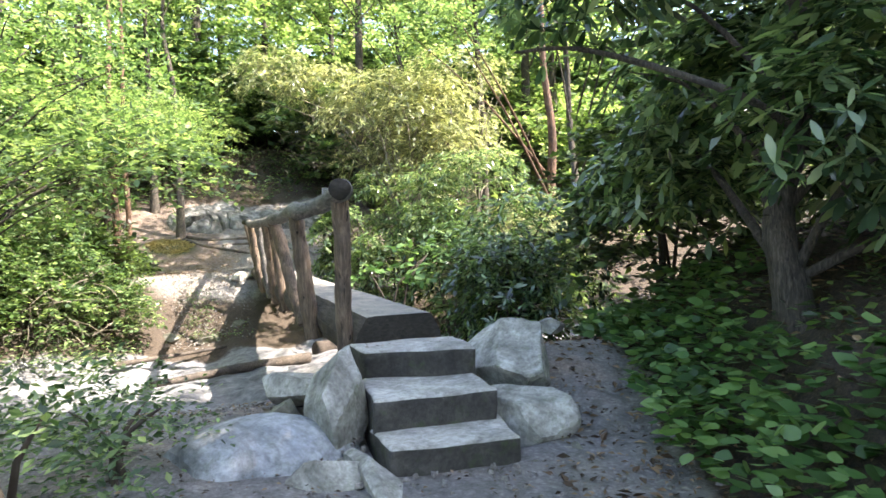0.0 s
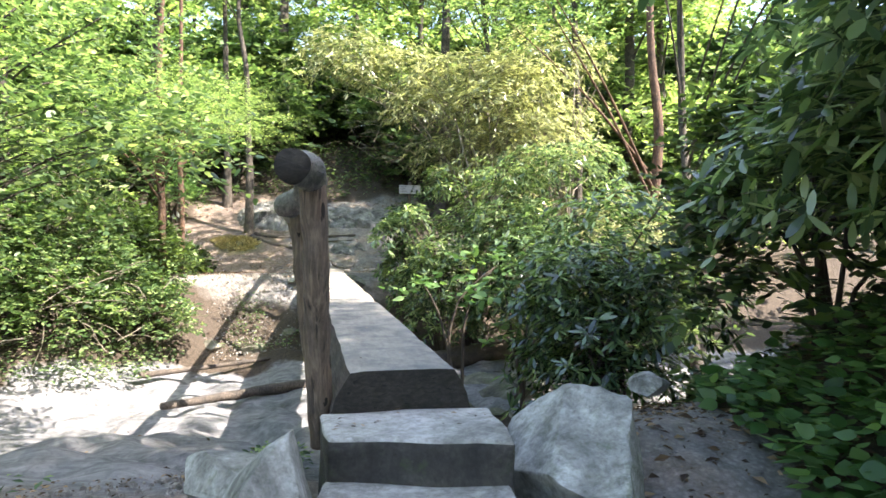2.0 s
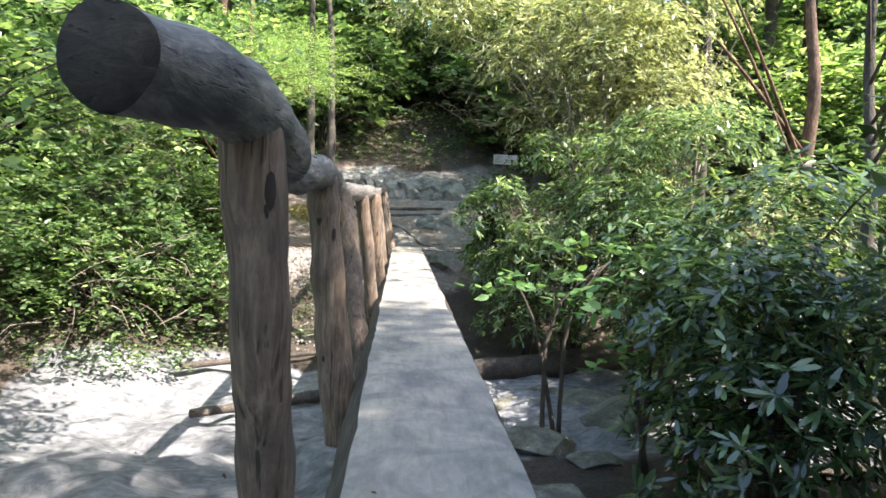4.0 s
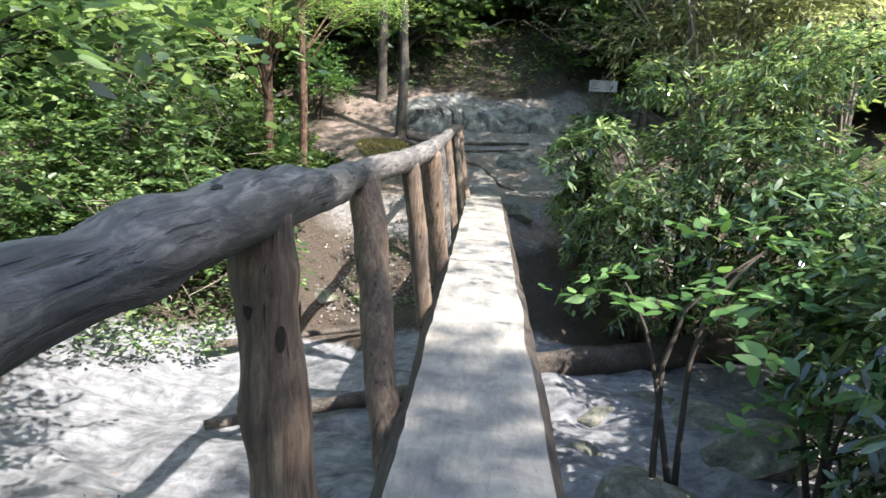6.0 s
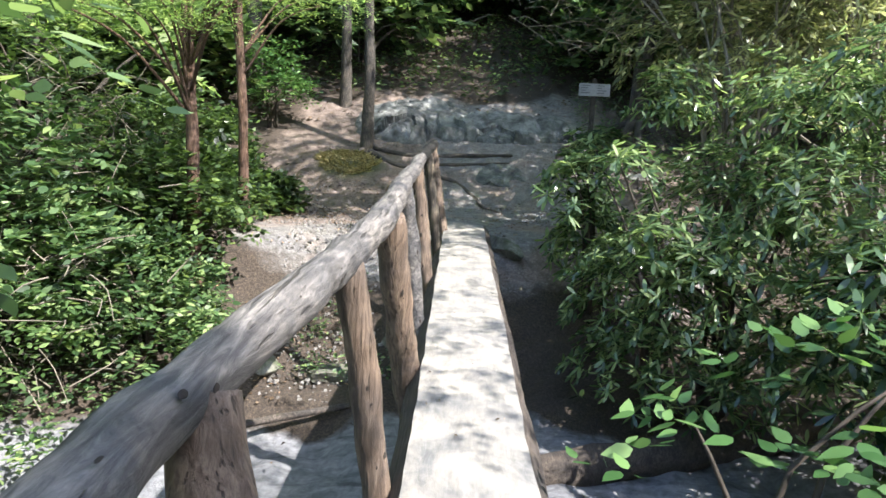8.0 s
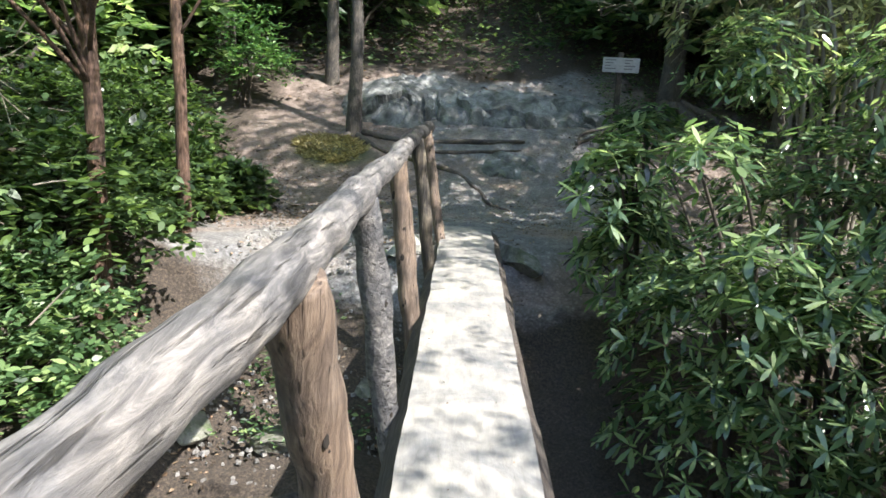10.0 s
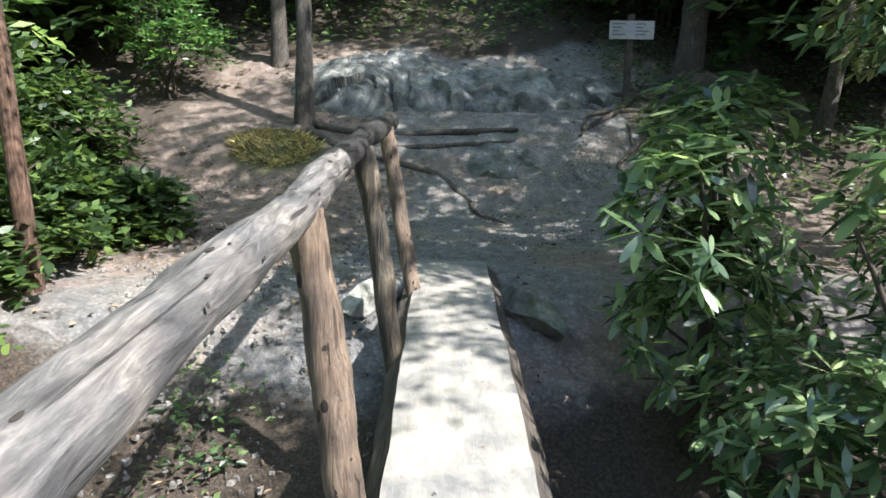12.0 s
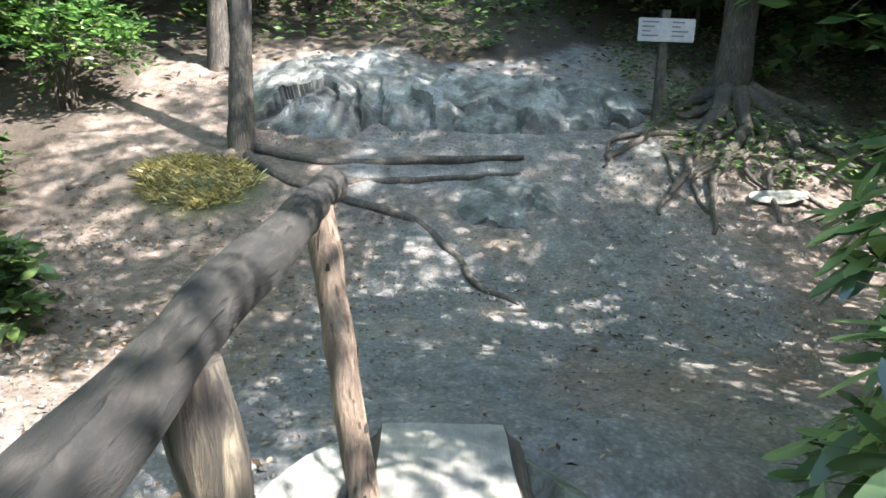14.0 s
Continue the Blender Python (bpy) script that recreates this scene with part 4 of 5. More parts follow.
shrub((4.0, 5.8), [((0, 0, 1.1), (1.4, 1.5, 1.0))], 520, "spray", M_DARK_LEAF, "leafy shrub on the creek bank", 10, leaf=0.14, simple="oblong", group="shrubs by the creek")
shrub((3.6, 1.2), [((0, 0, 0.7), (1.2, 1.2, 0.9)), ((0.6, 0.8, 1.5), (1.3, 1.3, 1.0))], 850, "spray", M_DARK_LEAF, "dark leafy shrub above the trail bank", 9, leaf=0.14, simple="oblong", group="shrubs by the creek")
shrub((1.5, 5.3), [((-0.3, -0.2, 1.55), (0.5, 0.6, 0.25)), ((0.3, 0.2, 1.8), (0.6, 0.6, 0.25))], 30, "spray", M_MAPLE, "light green maple sapling growing from the creek", 3, "sapling", "sapling", leaf=0.14, per=6, simple="oblong")
shrub((2.1, 4.2), [((0, 0, 1.5), (0.6, 0.6, 0.3)), ((0.2, 0.3, 1.0), (0.5, 0.5, 0.3))], 32, "spray", M_MAPLE, "light green maple sapling growing from the creek", 3, "sapling", "sapling", leaf=0.15, per=6, simple="oblong")
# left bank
# Shrubs with M_DARK_LEAF have the trees' shade put into their leaf colour.
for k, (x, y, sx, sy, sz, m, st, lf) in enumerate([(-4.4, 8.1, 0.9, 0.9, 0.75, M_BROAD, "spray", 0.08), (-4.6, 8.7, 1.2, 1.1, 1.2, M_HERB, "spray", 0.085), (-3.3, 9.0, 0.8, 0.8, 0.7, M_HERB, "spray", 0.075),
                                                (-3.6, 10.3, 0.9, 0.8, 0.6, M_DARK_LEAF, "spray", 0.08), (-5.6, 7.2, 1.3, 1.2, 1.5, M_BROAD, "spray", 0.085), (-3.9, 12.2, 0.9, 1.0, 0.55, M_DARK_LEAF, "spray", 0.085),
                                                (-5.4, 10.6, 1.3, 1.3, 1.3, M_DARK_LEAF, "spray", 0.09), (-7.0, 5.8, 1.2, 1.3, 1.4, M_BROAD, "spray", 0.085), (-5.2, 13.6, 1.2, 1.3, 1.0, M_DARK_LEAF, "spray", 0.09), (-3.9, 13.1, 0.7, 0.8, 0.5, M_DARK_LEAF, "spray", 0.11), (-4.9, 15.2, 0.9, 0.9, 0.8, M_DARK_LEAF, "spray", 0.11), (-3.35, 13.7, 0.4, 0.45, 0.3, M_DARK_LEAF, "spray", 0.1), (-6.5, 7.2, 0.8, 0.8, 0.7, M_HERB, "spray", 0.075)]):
    shrub((x, y), [((0, 0, sz * 0.75), (sx, sy, sz)), ((0.3 * sx, -0.4 * sy, sz * 0.5), (sx * 0.8, sy * 0.7, sz * 0.7)), ((-0.4 * sx, 0.2, sz * 1.2), (sx * 0.7, sy * 0.7, sz * 0.6))], 400 if sx > 0.75 else 150, st, m, "leafy green shrub on the creek bank" if m is not M_DARK_LEAF else "leafy shrub darkened in colour for the shade of the trees", 8, leaf=lf * (1.4 if k % 2 else 1.15), simple="oblong", group="creek bank shrubs", per=10 + 3 * (k % 3))
shrub((-2.25, -2.1), [((0, 0, 0.45), (0.35, 0.4, 0.35))], 90, "spray", M_HERB, "small leafy shrub beside the trail", 5, leaf=0.07, group="trail side shrubs")
shrub((-2.0, -1.1), [((0, 0, 0.3), (0.35, 0.3, 0.25))], 70, "spray", M_HERB, "low leafy shrub beside the boulders", 5, leaf=0.06, group="trail side shrubs")
shrub((-4.3, 17.6), [((0, 0, 1.0), (0.6, 0.6, 0.9)), ((0.3, -0.2, 0.7), (0.6, 0.5, 0.5))], 260, "spray", M_MAPLE, "bright green sapling in a patch of sun", 6, "sapling", "sapling", leaf=0.12, per=8)

# named trees
tree((-2.06, 16.7), 9.5, 0.125, (-0.3, 0.2), [((0, 0, 8.0), (2.4, 2.4, 1.8))], 700, "spray", 0.14, M_BROAD, M_BARK, "slim grey tree beside the trail with mossy foot", roots=[
    [(-2.0, 16.6, 0.05, 0.07), (-1.5, 16.2, 0.02, 0.05), (-0.9, 15.9, 0.03, 0.045), (-0.2, 15.6, 0.02, 0.045), (0.2, 15.0, 0.02, 0.035), (0.35, 14.6, 0.01, 0.03), (0.65, 14.3, 0.0, 0.015)],
    [(-2.1, 16.6, 0.05, 0.07), (-2.8, 16.2, 0.01, 0.04), (-3.6, 16.0, 0.0, 0.025)],
    [(-1.9, 16.7, 0.05, 0.06), (-1.0, 16.5, 0.02, 0.05), (0.1, 16.6, 0.03, 0.05), (1.0, 16.7, 0.02, 0.03)],
    [(-0.9, 16.15, 0.03, 0.04), (0.0, 16.25, 0.02, 0.04), (0.9, 16.4, 0.01, 0.02)]])
tree((3.9, 18.3), 12, 0.21, (0.2, 0.5), [((0, 0, 9.5), (3.0, 3.0, 2.6))], 900, "spray", 0.15, M_BROAD, M_BARK, "stout grey tree with bare spreading roots", crook=0.08, roots=[
    [(3.8, 18.1, 0.2, 0.14), (3.4, 17.6, 0.08, 0.09), (3.0, 17.0, 0.03, 0.06), (2.6, 16.3, 0.03, 0.045), (2.2, 15.8, 0.0, 0.02)],
    [(3.9, 18.1, 0.2, 0.13), (3.8, 17.5, 0.1, 0.08), (3.3, 16.8, 0.05, 0.06), (2.9, 16.2, 0.05, 0.045), (2.7, 15.5, 0.0, 0.02)],
    [(4.0, 18.1, 0.2, 0.13), (4.3, 17.5, 0.1, 0.08), (4.1, 16.8, 0.06, 0.06), (3.6, 16.4, 0.05, 0.04), (3.4, 15.7, 0.0, 0.02)],
    [(4.1, 18.2, 0.2, 0.12), (4.8, 17.7, 0.08, 0.08), (5.2, 17.0, 0.05, 0.06), (5.0, 16.3, 0.03, 0.04)],
    [(3.7, 18.2, 0.15, 0.1), (3.1, 18.0, 0.05, 0.07), (2.5, 17.3, 0.03, 0.05), (1.9, 16.7, 0.02, 0.03)],
    *[[(3.9 + 0.25 * math.sin(a), 18.2 - 0.2 * math.cos(a), 0.1, 0.06), (3.9 + l * 0.4 * math.sin(a + 0.2), 18.2 - l * 0.4 * math.cos(a + 0.2), 0.05, 0.045), (3.9 + l * 0.75 * math.sin(a - 0.15), 18.2 - l * 0.75 * math.cos(a - 0.15), 0.03, 0.03),
       (3.9 + l * math.sin(a), 18.2 - l * math.cos(a), 0.0, 0.012)] for a, l in ((-1.2, 1.9), (-0.9, 2.6), (-0.62, 2.3), (-0.4, 2.9), (-0.15, 2.2), (0.1, 2.6), (0.3, 2.0), (0.5, 2.7), (0.75, 2.2), (1.0, 2.0))],
    [(4.2, 17.4, 0.08, 0.06), (4.6, 16.8, 0.06, 0.05), (4.6, 16.2, 0.05, 0.035), (4.2, 15.8, 0.0, 0.015)]])
tree((-3.12, 10.0), 9, 0.085, (-0.1, 0.3), [((-0.4, -0.9, 2.95), (1.2, 0.9, 0.3)), ((0.7, -0.7, 3.3), (1.3, 1.0, 0.35)), ((1.3, -0.2, 3.6), (1.0, 1.0, 0.3)), ((-1.3, -1.1, 2.9), (1.1, 1.0, 0.35)), ((0.1, -0.3, 3.9), (1.3, 1.2, 0.4))], 1000, "fine", 0.065, M_HEMLOCK, M_BARK_RED, "slender hemlock with drooping bright green boughs", per=22, limbs=18, low=-0.3, crook=0.05)
tree((-3.05, 11.6), 9, 0.07, (0.0, -0.1), [((0.3, 0, 3.0), (1.4, 1.2, 0.45)), ((-0.7, -0.3, 3.5), (1.3, 1.2, 0.45)), ((0.9, 0.4, 3.8), (1.0, 1.0, 0.4))], 560, "fine", 0.065, M_HEMLOCK, M_BARK_RED, "slender hemlock in the shade", per=22, limbs=12, low=-0.3, crook=0.06)
tree((-2.9, 18.9), 10, 0.13, (-0.1, 0.2), [((0, 0, 8.6), (2.0, 2.0, 1.6))], 360, "spray", 0.15, M_BROAD, M_BARK, "grey trunk behind the trail tree", limbs=6, crook=0.06)
tree((-4.95, 18.4), 10, 0.2, (0.1, 0.1), [((0, 0, 8), (2.6, 2.6, 2.2))], 700, "spray", 0.15, M_BROAD, M_BARK, "stout tree trunk beyond the trail")
tree((-4.7, 4.2), 6, 0.09, (1.2, 0.2), [((1.9, 0.2, 3.9), (1.4, 1.6, 0.8)), ((2.3, -0.6, 3.2), (0.9, 1.3, 0.5)), ((0.8, 0.5, 4.9), (1.8, 1.8, 1.0))], 620, "spray", 0.095, M_BROAD, M_BARK, "young beech leaning over the creek", per=12, limbs=12)
BO = gz(-4.9, 3.6)
tree((-4.9, 3.6), 4.6, 0.06, (0.9, 0.2), [((2.9, -0.1, 1.45 - BO), (0.75, 1.0, 0.45)), ((2.2, 0.6, 1.8 - BO), (0.9, 1.1, 0.5)), ((1.6, -0.4, 1.3 - BO), (0.9, 1.0, 0.6)), ((3.3, 0.6, 1.7 - BO), (0.5, 0.5, 0.3))], 230, "spray", 0.115, M_HERB, M_BARK, "slender beech with low boughs over the creek", per=9, limbs=14, simple="oblong")
# Added tree: its thin crown is there to dapple sunlight on the log.
tree((5.9, 6.6), 8.5, 0.1, (-0.6, 0.2), [((-0.9, -2.2, 6.4), (2.3, 3.0, 1.5))], 165, "spray", 0.12, M_BROAD, M_BARK, "added slim tree whose thin high crown dapples the bridge", per=9, limbs=10)
tree((-2.22, -2.4), 5.5, 0.088, (-1.0, 0.9), [((-1.3, 3.2, 3.4), (1.4, 1.8, 0.9)), ((-1.8, 1.5, 3.6), (1.6, 1.6, 1.0)), ((-2.4, 4.5, 2.6), (1.4, 1.6, 1.0))], 900, "spray", 0.085, M_BROAD, M_BARK, "leaning young beech beside the trail", per=12, limbs=12)
RH = gz(2.35, -1.75)
rhodo_tree = tree((2.35, -1.75), 4.2, 0.12, (0.5, 0.5), [((-1.15, 0.7, 2.35 - RH), (0.85, 0.9, 0.65)), ((0.4, 0.9, 1.7 - RH), (1.2, 1.2, 1.1)), ((0.8, -0.4, 1.9 - RH), (1.2, 1.4, 1.2)), ((1.5, 1.9, 1.9 - RH), (1.4, 1.4, 1.2)), ((0.2, 0.1, 3.1 - RH), (1.6, 1.6, 0.9)), ((1.0, -1.6, 1.4 - RH), (1.1, 1.1, 1.0)), ((0.3, 1.6, 0.95 - RH), (1.0, 0.9, 0.7)), ((1.3, 0.3, 0.9 - RH), (0.9, 1.3, 0.6)), ((-0.15, -0.45, 1.15 - RH), (0.7, 0.6, 0.75)), ((0.5, -0.9, 0.8 - RH), (0.8, 0.7, 0.6))], 4000, "whorl", 0.17, M_RHODO, M_BARK, "old rhododendron tree overhanging the trail", per=8, limbs=16)
q = curve_pts([(0.0, -0.1, 1.25 - RH), (-0.65, -0.15, 1.5 - RH), (-1.18, 0.68, 1.95 - RH), (-1.5, 1.2, 2.05 - RH)], 20)
lv, lf = tube(q, np.linspace(0.034, 0.012, 20), 9, 0.12, 5, 3)
mesh_object("limb", lv, lf, M_BARK, rhodo_tree)
# Crown is unseen; its low outlying mass is placed to shade the deck's end.
tree((8.0, 11.7), 11, 0.15, (-0.6, -0.6), [((0.6, 1.6, 9.6), (2.2, 2.2, 1.6)), ((-1.0, 2.6, 8.8), (1.6, 1.6, 1.2)), ((-4.4, -2.3, 5.7), (1.4, 1.9, 0.5))], 950, "spray", 0.13, M_BROAD, M_BARK_RED, "tall red-barked tree with an unseen crown added for shade", limbs=12)
# Next two crowns are added overhead to shade the trail and ledge.
tree((7.4, 15.2), 11, 0.15, (-0.4, -0.5), [((-0.9, -1.2, 9.0), (2.8, 2.6, 1.6)), ((-2.6, -2.4, 8.4), (2.0, 2.0, 1.2)), ((-0.9, 1.2, 9.0), (2.6, 2.2, 1.4))], 1250, "spray", 0.13, M_BROAD, M_BARK, "added slope tree whose broad high crown shades the trail", limbs=10)
tree((5.3, 16.6), 9.5, 0.11, (-0.8, -1.0), [((-1.5, -2.5, 7.6), (2.6, 2.4, 1.4)), ((-2.6, -4.4, 7.2), (1.8, 1.8, 1.0))], 640, "spray", 0.13, M_BROAD, M_BARK, "dark slim tree leaning over the trail, crown added for shade", limbs=9)

# woods all round
KINDS = []
for k in range(4):
    h = 11 + k
    bl = [((0, 0, h * 0.72), (2.6, 2.6, 2.6)), ((1.2, 0.8, h * 0.5), (1.9, 1.9, 1.3)), ((-1.3, -0.6, h * 0.56), (1.8, 1.8, 1.3)), ((0.3, -1.3, h * 0.36), (1.6, 1.5, 0.9)), ((-0.9, 1.2, h * 0.26), (1.9, 1.8, 1.1)), ((1.0, -0.4, h * 0.18), (1.8, 1.7, 1.0))]
    KINDS.append(tree((-40 + 3 * k, -34), h, 0.16 + 0.02 * k, (0.4, 0.2), bl, 1000, "spray", 0.29, [M_CANOPY, M_BROAD, M_HEMLOCK, M_CANOPY][k], M_BARK, "tall leafy woodland tree", "woodland_tree", "woodland trees", per=8, limbs=6, simple=True))
rs = random.Random(5)
# First three are unseen, added to shade the steps; last three close the rear.
SPOTS = [(7.8, -7.0), (9.8, -4.5), (6.2, -4.3), (10, 17.5), (13, 6.0), (-8.5, 3.5), (-8.2, 9.0), (-7.6, 14.5), (-9, -3), (-4, -11), (2, -12), (8, -10)]
for row in range(4):
    for k in range(7):
        a = radians(-62 + 124 * (k + 0.5 * (row % 2)) / 6.5)
        d = 16 + row * 8 + rs.uniform(-1.5, 1.5)
        x, y = math.sin(a) * d, 9 + math.cos(a) * d
        SPOTS.append((x, y))
for k in range(6):
    a = radians(-8 + 8 * k)
    SPOTS.append((math.sin(a) * (30 + 3 * (k % 3)), 9 + math.cos(a) * (30 + 3 * (k % 3))))
for i, (x, y) in enumerate(SPOTS):
    s = rs.uniform(0.8, 1.2) if i < 40 else 1.25
    copy_thing(KINDS[i % 4], pose(x, y, gz(x, y), rz=rs.uniform(0, 360)) @ Matrix.Diagonal((s, s, s, 1)))
BUSH = [shrub((-30 + 3 * k, -30), [((0, 0, 0.9), (1.5, 1.4, 1.1)), ((0.6, 0.5, 1.6), (1.1, 1.1, 0.8)), ((-0.8, -0.3, 0.7), (1.1, 1.0, 0.7))], 340, "spray", [M_HERB, M_BROAD][k], "leafy woodland shrub on the slope", 4, "woodland_shrub", "shrub", "woodland shrubs", 0.23, per=9, simple=True) for k in range(2)]
for i in range(100):
    a = radians(rs.uniform(-75, 75))
    d = rs.uniform(11.5, 30)
    x, y = math.sin(a) * d, 9 + math.cos(a) * d
    if abs(x) < 5.5 and y < 20.5:
        continue
    s = rs.uniform(0.9, 2.1)
    copy_thing(BUSH[i % 2], pose(x, y, gz(x, y), rz=rs.uniform(0, 360)) @ Matrix.Diagonal((s, s, s, 1)))

# ---- small growth and litter ----


def scatter(n, x0, x1, y0, y1, keep=None):
    x, y = RNG.uniform(x0, x1, n), RNG.uniform(y0, y1, n)
    if keep is not None:
        ok = keep(x, y)
        x, y = x[ok], y[ok]
    return np.stack([x, y, ground_height(x, y)], 1)


def herbs(name, pts, mat, leaf, label, per=6, tall=0.22, wide=0.5, rise=(-0.3, 0.5)):
    """Low plants: a few leaves fanned round each foot at mixed heights."""
    ch = []
    for k in range(per):
        a = RNG.uniform(0, 2 * math.pi, len(pts))
        h = RNG.uniform(0.25, 1.0, len(pts)) * tall
        d = np.stack([np.cos(a), np.sin(a), RNG.uniform(*rise, len(pts))], 1)
        p = pts + np.stack([np.cos(a) * h * 0.3, np.sin(a) * h * 0.3, h], 1)
        ch.append(leaf_mesh(p, d, leaf * RNG.uniform(0.6, 1.2, len(pts)), wide, cup=0.1, wild=0.35, simple="oblong" if wide > 0.6 else False))
    v, f = stack(ch)
    return tagged(mesh_object(name, v, f, mat, smooth=False), label, "undergrowth", kind="stuff")


def bank_s(x, y):
    return (x - 1.55) - 0.42 * (y + 1.0)


herbs("undergrowth", scatter(2600, 0.2, 4.5, -5.5, 2.0, lambda x, y: (bank_s(x, y) > 0.0) & (bank_s(x, y) < 0.75 + fbm(x, y, 2, 8) * 0.6)), M_MAPLE, 0.115, "leafy green undergrowth on the trail bank", 7, 0.36, 0.72)
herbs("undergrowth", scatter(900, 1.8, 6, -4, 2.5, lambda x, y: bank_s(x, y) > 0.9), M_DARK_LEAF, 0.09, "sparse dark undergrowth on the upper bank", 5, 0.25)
herbs("undergrowth", scatter(2600, -7.5, -2.6, 5.8, 15, lambda x, y: (x < -2.7 - 0.25 * np.maximum(0, y - 9) + fbm(x, y, 2, 4) * 0.4) & (y > 7.2 + (x + 3) * 0.4)), M_HERB, 0.085, "leafy green undergrowth on the creek bank", 7, 0.35)
herbs("undergrowth", scatter(5200, -14, 16, 18.8, 34, lambda x, y: (y > 19.8 + fbm(x * 0.3, y * 0.3, 2, 4)) | (np.abs(x) > 4.8)), M_HERB, 0.15, "undergrowth covering the wooded slope", 7, 0.45)
herbs("undergrowth", scatter(1100, 2.6, 8, 16.2, 20.5, lambda x, y: x > 2.6 + 0.4 * fbm(x, y, 2, 5)), M_HERB, 0.09, "green undergrowth among the tree roots", 6, 0.2)
herbs("undergrowth", scatter(1200, 3.2, 9, 9.5, 16.5, lambda x, y: x > 3.4 + 0.15 * (y - 10)), M_DARK_LEAF, 0.11, "dark undergrowth under the rhododendrons", 6, 0.3)
herbs("undergrowth", scatter(500, -4.5, -1.75, -4.2, 0.2, lambda x, y: x < -1.85 + 0.2 * fbm(x, y, 2, 6)), M_HERB, 0.06, "low leafy undergrowth beside the trail", 6, 0.22)
herbs("grass_tuft", scatter(900, -3.0, -1.5, 15.6, 16.6, lambda x, y: ((x + 2.3) / 0.7) ** 2 + ((y - 16.1) / 0.45) ** 2 < 0.75 + 0.5 * fbm(x * 3, y * 3, 2, 5)), M_GRASS, 0.15, "straw-yellow grass on a mossy mound", 9, 0.05, 0.06, (0.1, 1.0))


def litter(name, pts, mat, leaf, label):
    a = RNG.uniform(0, 2 * math.pi, len(pts))
    d = np.stack([np.cos(a), np.sin(a), RNG.normal(0, 0.18, len(pts))], 1)
    p = pts + np.array([0, 0, 0.03])
    v, f = leaf_mesh(p, d, leaf * RNG.uniform(0.5, 1.3, len(pts)), 0.45, cup=0.14, wild=0.35)
    return tagged(mesh_object(name, v, f, mat, smooth=False), label, "leaf litter", kind="stuff")


litter("fallen_leaves", scatter(5200, -2.6, 4.5, -5.5, 2.6, lambda x, y: (bank_s(x, y) > -0.9 + 0.5 * fbm(x * 2, y * 2, 2, 2)) & ~((np.abs(x) < 0.6) & (y > -1.7))), M_DEAD, 0.08, "brown dead leaves on trail and bank")
litter("fallen_leaves", scatter(3600, -5, 0.2, 8.8, 16.5, lambda x, y: (x < -0.45) & (fbm(x * 1.3, y * 1.3, 2, 7) > -0.25)), M_DEAD, 0.06, "brown dead leaves on the far bank")
litter("fallen_leaves", scatter(2600, 0.5, 5, 8.0, 17, lambda x, y: (x > 0.5) & (fbm(x * 1.1, y * 1.1, 2, 17) > 0.05)), M_DEAD, 0.06, "brown dead leaves beside the log and roots")
litter("fallen_leaves", scatter(3500, -9, 10, 18, 27), M_DEAD, 0.11, "brown dead leaves on the wooded slope")
litter("fallen_leaves", scatter(420, -3.5, 4.0, 1.2, 9.0, lambda x, y: fbm(x, y, 2, 27) > 0.1), M_DEAD, 0.06, "brown dead leaves on the creek rock")


def chips(name, pts, size, label):
    """Flat broken stones lying in the dirt."""
    n = len(pts)
    s = size * RNG.uniform(0.4, 1.3, n) ** 1.5
    ang = np.sort(RNG.uniform(0, 2 * math.pi, (n, 5)), 1)
    r = s[:, None] * RNG.uniform(0.6, 1.1, (n, 5))
    ring = np.stack([np.cos(ang) * r, np.sin(ang) * r, np.full((n, 5), 0.0)], -1) + pts[:, None]
    top = (ring - pts[:, None]) * 0.7 + pts[:, None] + np.stack([np.zeros(n), np.zeros(n), s * 0.45], 1)[:, None] + RNG.normal(0, 1, (n, 5, 3)) * s[:, None, None] * 0.06
    v = np.concatenate([ring - np.array([0, 0, 0.01]), top], 1).reshape(-1, 3)
    f = []
    for i in range(n):
        b = i * 10
        f.append((b + 5, b + 6, b + 7, b + 8, b + 9))
        f += [(b + k, b + (k + 1) % 5, b + 5 + (k + 1) % 5, b + 5 + k) for k in range(5)]
    return tagged(mesh_object(name, v, f, M_CHIP, smooth=False), label, "gravel", kind="stuff")


chips("trail_gravel", scatter(3600, -2.4, 2.2, -5.4, 2.0, lambda x, y: (bank_s(x, y) < 0.2) & ~((np.abs(x) < 0.55) & (y > -1.6))), 0.026, "small broken stones in the trail dirt")
chips("trail_gravel", scatter(6500, -3.6, 4.0, 12.2, 17.5, lambda x, y: fbm(x, y, 2, 3) > -0.4), 0.02, "small broken stones in the trail dirt")
chips("trail_gravel", scatter(900, -2.4, -0.5, 9.0, 12.2), 0.03, "small broken stones on the far bank")


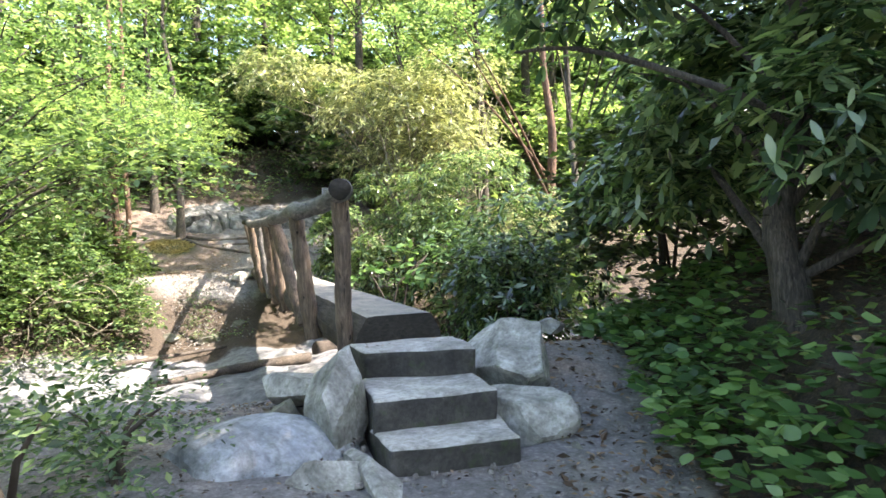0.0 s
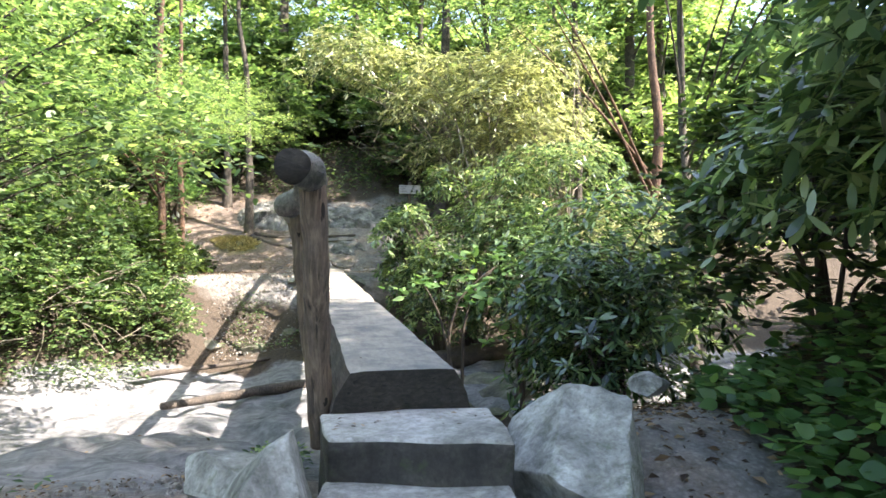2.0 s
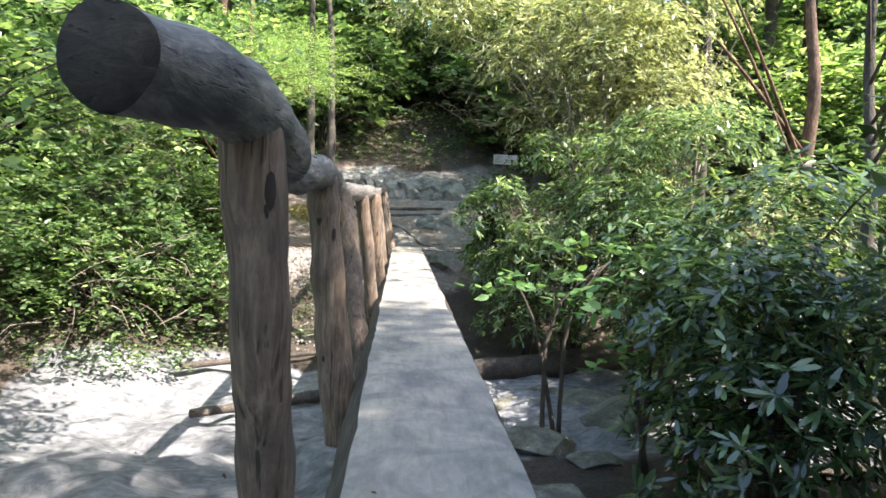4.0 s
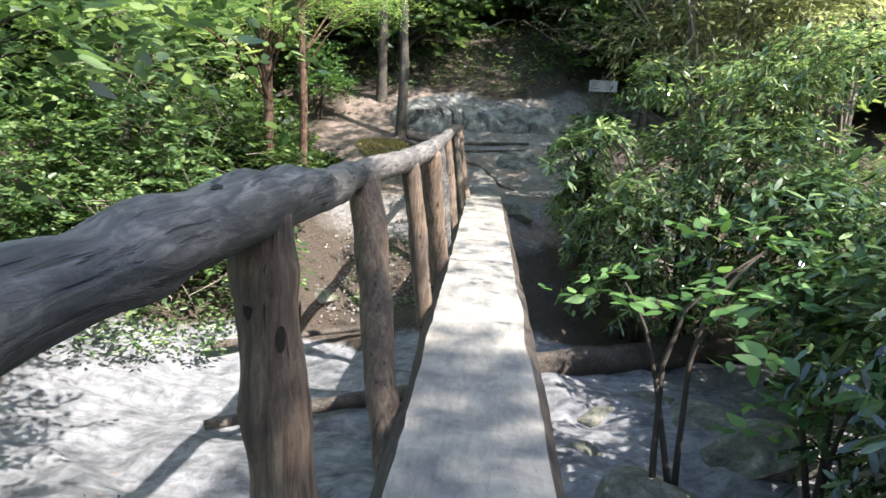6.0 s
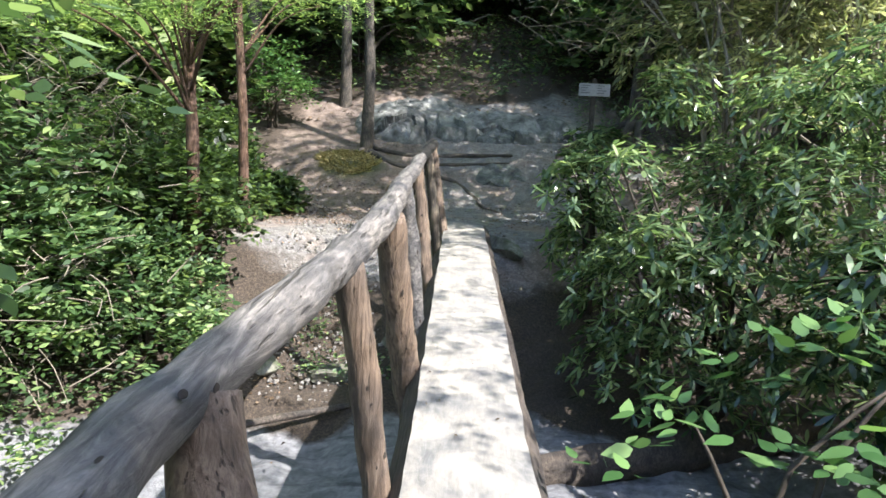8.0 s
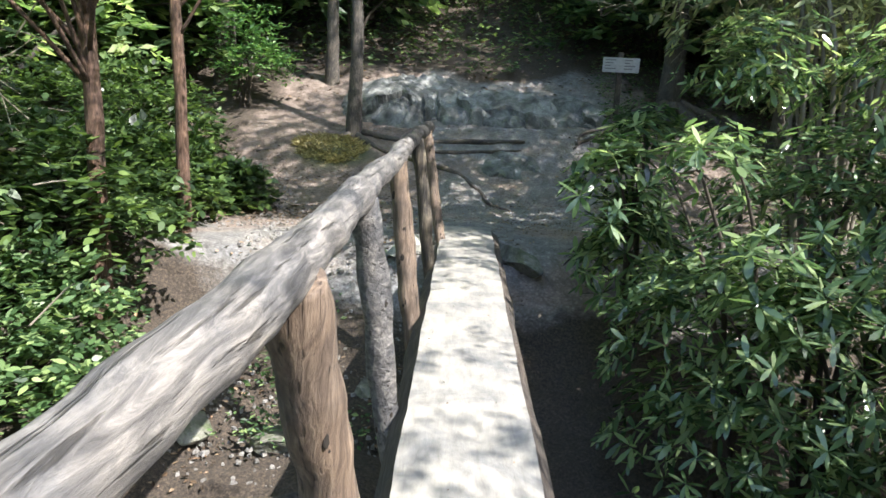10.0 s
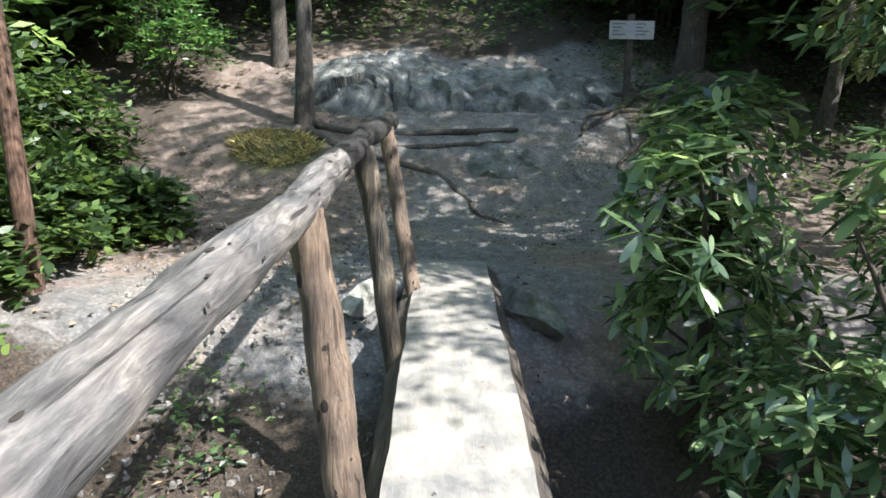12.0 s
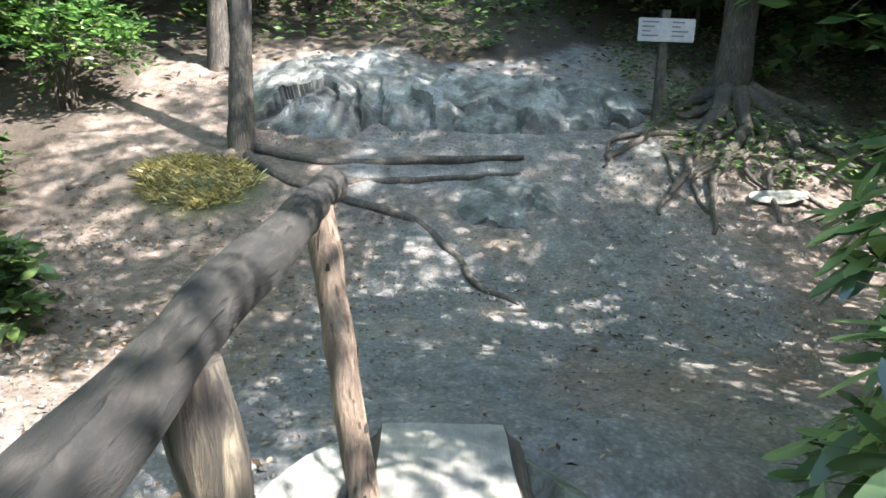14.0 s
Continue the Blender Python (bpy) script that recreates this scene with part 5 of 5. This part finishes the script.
def twig_tangle(x, y, sx, sy, sz, n, label, lift=0.0):
    ch = []
    z = gz(x, y) + lift
    for k in range(n):
        a = Vector((x + random.gauss(0, sx * 0.4), y + random.gauss(0, sy * 0.4), z + random.random() * sz))
        d = Vector((random.gauss(0, 1), random.gauss(0, 1), random.gauss(0.3, 0.7))).normalized() * random.uniform(0.3, 0.9)
        m = a + d * 0.5 + Vector((random.gauss(0, 0.06), random.gauss(0, 0.06), 0.06))
        ch.append(tube(curve_pts([a, m, a + d], 5), np.linspace(0.008, 0.003, 5), 4, 0, 1, k, False))
    v, f = join(ch)
    return tagged(mesh_object("bare_twigs", v, f, M_PALE_TWIG), label, "twigs", kind="stuff")


twig_tangle(-3.9, 8.2, 1.0, 1.2, 1.2, 150, "tangle of bare pale twigs on the creek bank")
twig_tangle(-4.6, 10.0, 1.2, 1.0, 1.6, 160, "tangle of bare pale twigs among shrubs")
twig_tangle(3.4, 13.0, 3.4, 1.2, 1.8, 420, "bare pale twigs inside the tall rhododendron", 2.6)
litter("trail_debris", scatter(4200, -3.6, 4.2, 12.1, 18.0), M_DEAD, 0.035, "small brown leaf bits scattered on the trail")
litter("trail_debris", scatter(3200, -2.2, 2.2, -5.4, 2.0, lambda x, y: ~((np.abs(x) < 0.6) & (y > -1.7)) & (bank_s(x, y) < 0.3)), M_DEAD, 0.04, "small brown leaf bits scattered on the trail")

# leaf bits on the steps and the log
v, f = leaf_mesh(np.stack([RNG.uniform(-0.38, 0.4, 26), RNG.uniform(-0.42, -0.05, 26), np.full(26, -0.178)], 1), np.stack([RNG.normal(0, 1, 26), RNG.normal(0, 1, 26), np.zeros(26)], 1), RNG.uniform(0.012, 0.045, 26), 0.4, cup=0.05, wild=0.2)
tagged(mesh_object("fallen_leaves", v, f, M_DEAD, smooth=False), "dead leaf bits on the top step", "leaf litter", kind="stuff")
v, f = leaf_mesh(np.stack([RNG.uniform(-0.24, 0.24, 50), RNG.uniform(0.3, 11.8, 50), np.full(50, 0.012)], 1), np.stack([RNG.normal(0, 1, 50), RNG.normal(0, 1, 50), np.zeros(50)], 1), RNG.uniform(0.008, 0.03, 50), 0.4, cup=0.05, wild=0.2)
tagged(mesh_object("fallen_leaves", v, f, M_DEAD, smooth=False), "dead leaf bits on the bridge log", "leaf litter", kind="stuff")
herbs("undergrowth", scatter(90, -0.85, -0.5, 0.3, 2.2), M_HERB, 0.06, "small green plants beside the bridge log", 6, 0.18)
herbs("undergrowth", scatter(160, -1.9, -0.6, 9.3, 11.2, lambda x, y: fbm(x * 2, y * 2, 2, 12) > 0.2), M_HERB, 0.07, "small green plants on the far bank", 6, 0.2)
